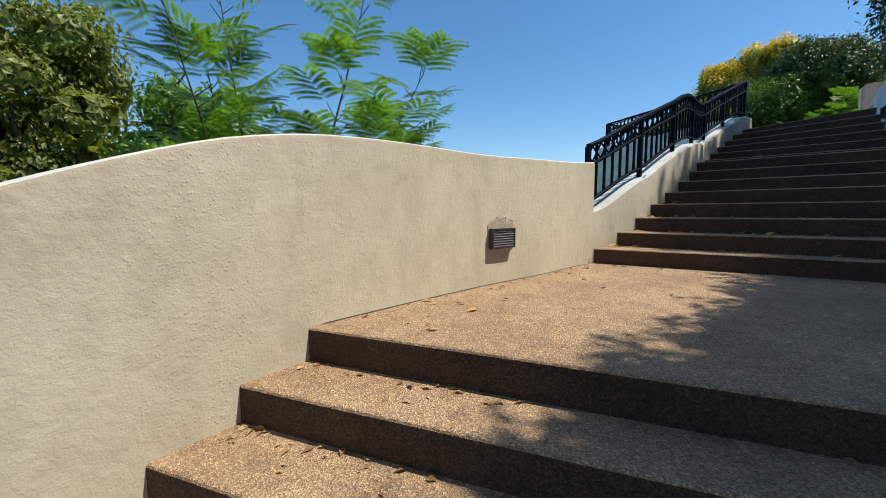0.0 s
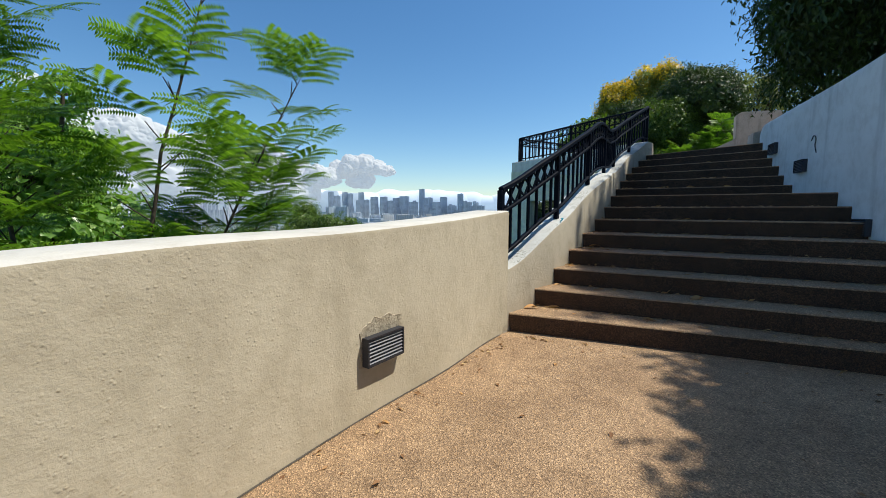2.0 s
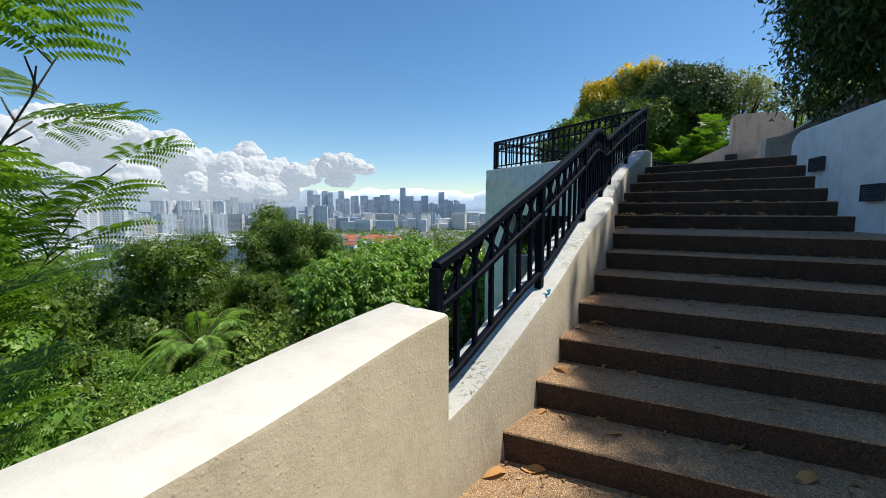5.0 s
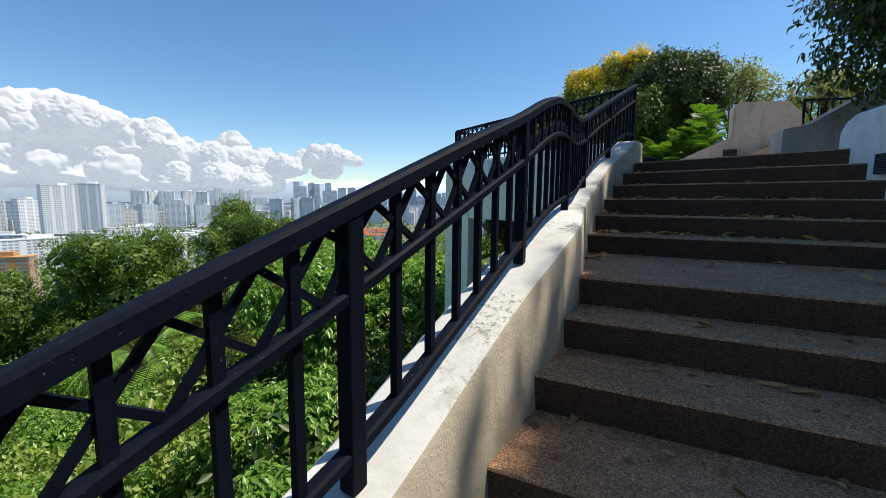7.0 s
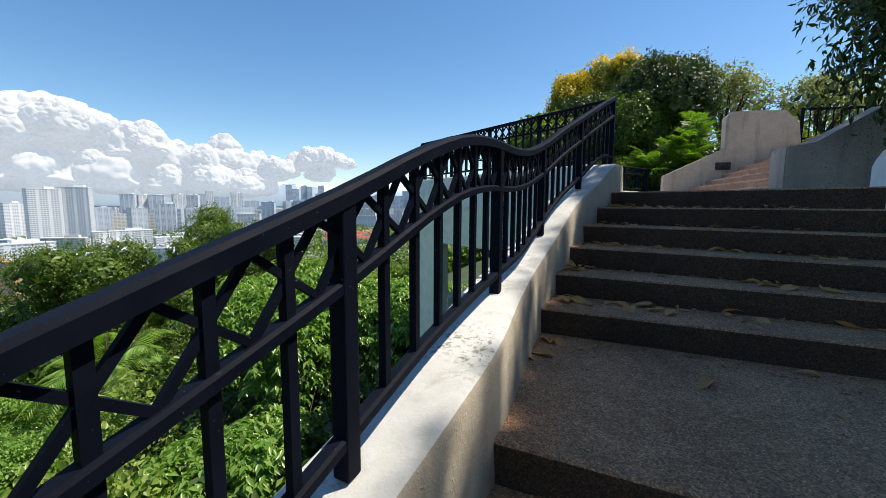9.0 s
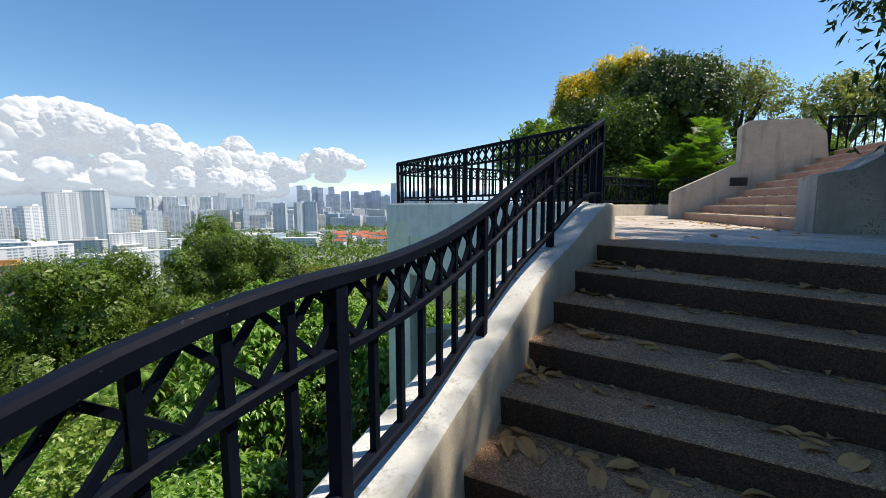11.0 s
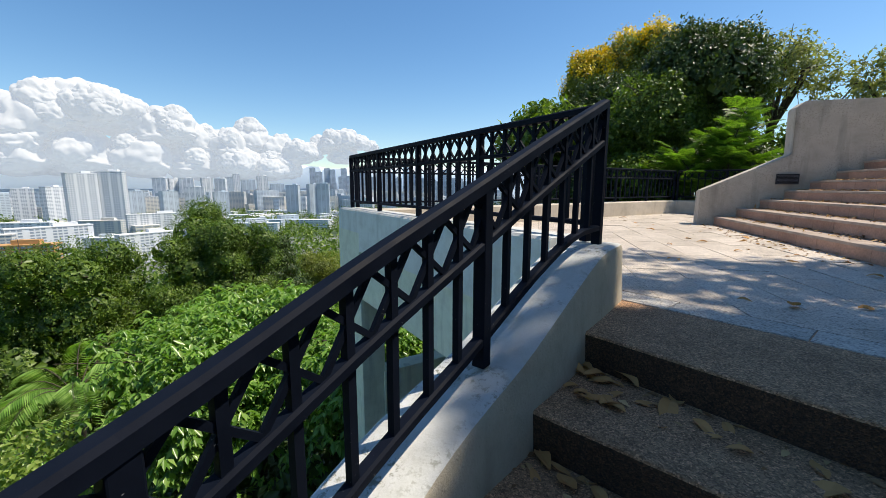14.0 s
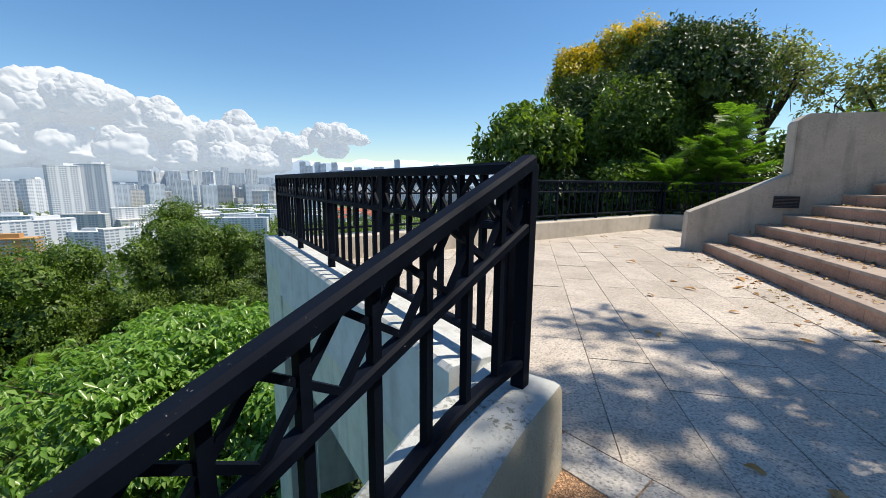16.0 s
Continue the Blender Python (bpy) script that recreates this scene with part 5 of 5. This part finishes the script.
cloud("great white cumulus bank over the city", [(70.0, 6.0, 260), (66.4, 7.2, 270), (63.7, 8.6, 280), (61.2, 9.3, 270), (58.5, 8.4, 250), (56.1, 7.3, 240), (53.6, 7.3, 210), (51.0, 6.0, 220), (48.2, 5.4, 200), (45.8, 6.5, 220), (42.8, 5.1, 190), (40.2, 4.5, 170),
                                                  (67, 4.6, 280), (62, 4.8, 300), (57, 4.6, 280), (52, 4.0, 260), (47, 3.6, 240), (43, 3.3, 220), (74, 5, 300), (78, 4, 300)], 3)
cloud("small white cumulus beside the bank", [(37.0, 5.4, 140), (35.4, 6.0, 140), (33.6, 6.1, 150), (32.0, 5.6, 120), (30.8, 5.0, 90), (34.4, 4.6, 170), (38.5, 4.2, 130)], 5)
cloud("wisp of white cloud high on its own", [(68.5, 11.6, 60), (67.6, 11.9, 45)], 9)


def haze_bank():
    rng = np.random.default_rng(17)
    root = tagged(new("cloud_bank"), "glowing pale cloud bank standing in for horizon haze", "cloud", kind="structure")
    bm = bmesh.new()
    for az in np.arange(-30, 100, 1.6):
        q = polar(float(az), 4580)
        r = 140 + 70 * rng.random()
        m = Matrix.Translation((q.x, q.y, 70 + 60 * rng.random())) @ Matrix.Rotation(radians(az), 4, "Z") @ Matrix.Diagonal((r * 1.7, r * 0.5, r * 0.75, 1))
        bmesh.ops.create_icosphere(bm, subdivisions=4, radius=1.0, matrix=m)
    for v in bm.verts:
        v.co.z += 45 * noise.fractal(v.co * 0.003, 1.0, 2.0, 2)
    me = bpy.data.meshes.new("cloud_bank")
    bm.to_mesh(me)
    bm.free()
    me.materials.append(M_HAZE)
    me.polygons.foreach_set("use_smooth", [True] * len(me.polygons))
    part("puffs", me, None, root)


haze_bank()


# ---- fallen leaves ----
def leaf_shape(seed, length, width):
    rng = np.random.default_rng(seed)
    bm = bmesh.new()
    rows = []
    n = 7
    for k in range(n):
        h = k / (n - 1)
        half = width * (math.sin(math.pi * min(1, h * 0.96 + 0.03)) ** 0.8) / 2
        z = 0.18 * length * math.sin(h * 2.6 + seed) * h
        rows.append([bm.verts.new((h * length, s * half, z + abs(s) * half * (0.5 + 0.3 * math.sin(seed + 5 * h)) + 0.004)) for s in (-1, 0, 1)])
    for a, b in zip(rows[:-1], rows[1:]):
        for i in range(2):
            bm.faces.new((a[i], a[i + 1], b[i + 1], b[i]))
    me = bpy.data.meshes.new("leaf")
    bm.to_mesh(me)
    bm.free()
    me.materials.append(M_DEAD)
    return me


def fallen_leaves():
    rng = np.random.default_rng(121)
    shapes = [leaf_shape(1, 0.1, 0.04), leaf_shape(2, 0.12, 0.055), leaf_shape(3, 0.075, 0.03), leaf_shape(4, 0.09, 0.045)]
    made = 0
    while made < 230:
        if made < 195:
            k = int(rng.integers(1, 14) if rng.random() < 0.45 else rng.integers(9, 14))
            a, b = nosing(k)
            c, d = nosing(min(k + 1, 14))
            u = rng.random() ** 2.2 * 0.75 + 0.03
            v = 0.93 - 0.5 * rng.random() ** 2
            if k == 14:
                continue
            p = (a + (b - a) * u) * (1 - v) + (c + (d - c) * u) * v
            x, y = p.x + 0.03, p.y - 0.02
            z = RISE * k
        elif made < 201:
            x, y = -1.0 + 0.9 * rng.random() ** 2, 2.9 + 2.3 * rng.random()
            x += INNER(y) - INNER(4.6) - 0.1
            z = 0.0
        else:
            x, y, z = 1.0 + 1.6 * rng.random(), 12.3 + 7 * rng.random(), PZ + 0.004
        s = (0.6 + 0.85 * rng.random()) * (0.6 if 195 <= made < 201 else 1.0)
        ob = new("fallen_leaf", shapes[int(rng.integers(0, 4))])
        ob.matrix_world = Matrix.Translation((x, y, z + 0.003)) @ Euler((rng.normal() * 0.15, rng.normal() * 0.12, rng.random() * 6.28)).to_matrix().to_4x4() @ Matrix.Scale(s, 4)
        tagged(ob, "curled dry brown leaf lying on the pebble step", "leaf", "fallen leaves")
        made += 1
    pos = []
    for k in range(2600):
        q = rng.random()
        if q < 0.4:
            j = int(rng.integers(-2, 14))
            a, b = nosing(j)
            c, d = nosing(j + 1)
            u = rng.random() ** 1.6 * 0.9 + 0.03
            v = 0.96 - 0.6 * rng.random() ** 2.5
            p = (a + (b - a) * u) * (1 - v) + (c + (d - c) * u) * v
            pos.append((p.x, p.y, RISE * j + 0.006))
        elif q < 0.42:
            y = 2.3 + 3 * rng.random()
            pos.append((INNER(y) + 0.04 + 0.5 * rng.random() ** 3, y, 0.006))
        else:
            y = 13.95 + 4 * rng.random()
            j = int(rng.integers(0, 6))
            pos.append((UP_FOOT(y) + 0.325 * j - 0.03 - (0.24 if j else 0.4) * rng.random() ** 2, y, PZ + 0.012 + UP_RISE * j))
    pos = np.array(pos)
    way = rng.normal(size=pos.shape) * np.array([1, 1, 0.12])
    up = np.tile(np.array([0.0, 0.0, 1.0]), (len(pos), 1)) + rng.normal(size=pos.shape) * 0.3
    L = (0.022 + 0.04 * rng.random(len(pos)) ** 2) * np.where(pos[:, 1] > 13.5, 1.25, 1.0)
    ob = part("leaf_litter", leaf_mesh("leaf_litter", pos, way, up, L, L * 0.45, [M_LITTER]), None)
    tagged(ob, "small dry leaves and twigs gathered along the steps", "leaf litter", kind="stuff")


fallen_leaves()


# ---- pavers ----
def clip(poly, region):
    out = list(poly)
    n = len(region)
    for k in range(n):
        a, b = region[k], region[(k + 1) % n]
        src, out = out, []
        for i in range(len(src)):
            p, q = src[i], src[(i + 1) % len(src)]
            sp = (b[0] - a[0]) * (p[1] - a[1]) - (b[1] - a[1]) * (p[0] - a[0])
            sq = (b[0] - a[0]) * (q[1] - a[1]) - (b[1] - a[1]) * (q[0] - a[0])
            if sp >= 0:
                out.append(p)
            if sp * sq < 0:
                t = sp / (sp - sq)
                out.append((p[0] + (q[0] - p[0]) * t, p[1] + (q[1] - p[1]) * t))
        if not out:
            return []
    return out


def pavers():
    """Running courses of long slabs, cut along a row of grey edging stones at the head of the stair."""
    floor = bpy.data.objects["floor_plaza"]
    W, L, g = 0.357, 0.708, 0.0026
    a = radians(7.2)
    ux, uy = Vector((math.cos(a), math.sin(a))), Vector((-math.sin(a), math.cos(a)))
    o = Vector((0.81, 12.3))
    rng = np.random.default_rng(131)
    e0, e1 = Vector((0.5, 12.2)), Vector((2.3, 11.15))
    along = (e1 - e0).normalized()
    inward = Vector((-along.y, along.x))
    region = [tuple(e0 + inward * 0.2), tuple(e1 + inward * 0.2)] + PLAZA[2:]
    start = (0.18, 0.58, 0.3, 0.05, 0.47)
    for i in range(-16, 16):
        for j in range(-6, 18):
            sh = start[i % 5]
            q = [o + ux * (i * W + g) + uy * (j * L + sh + g), o + ux * ((i + 1) * W - g) + uy * (j * L + sh + g), o + ux * ((i + 1) * W - g) + uy * ((j + 1) * L + sh - g), o + ux * (i * W + g) + uy * ((j + 1) * L + sh - g)]
            c = (q[0] + q[2]) / 2
            if c.x > UP_FOOT(c.y) + 0.45 and c.y > 13.9:
                continue
            p = clip([(v.x, v.y) for v in q], region)
            if len(p) < 3:
                continue
            dz = 0.0018 * rng.normal()
            part("paver", prism([Vector(v) for v in p], PZ - 0.03, PZ + 0.005 + dz), M_TILE, floor)
    cuts = (0.0, 0.36, 0.95, 1.5, 2.08)
    for u, v in zip(cuts[:-1], cuts[1:]):
        p, q = e0 + along * (u + g), e0 + along * (v - g)
        part("edging_stone", prism([p, q, q + inward * 0.197, p + inward * 0.197], PZ - 0.03, PZ + 0.006, 0.004), M_EDGE, floor)


pavers()
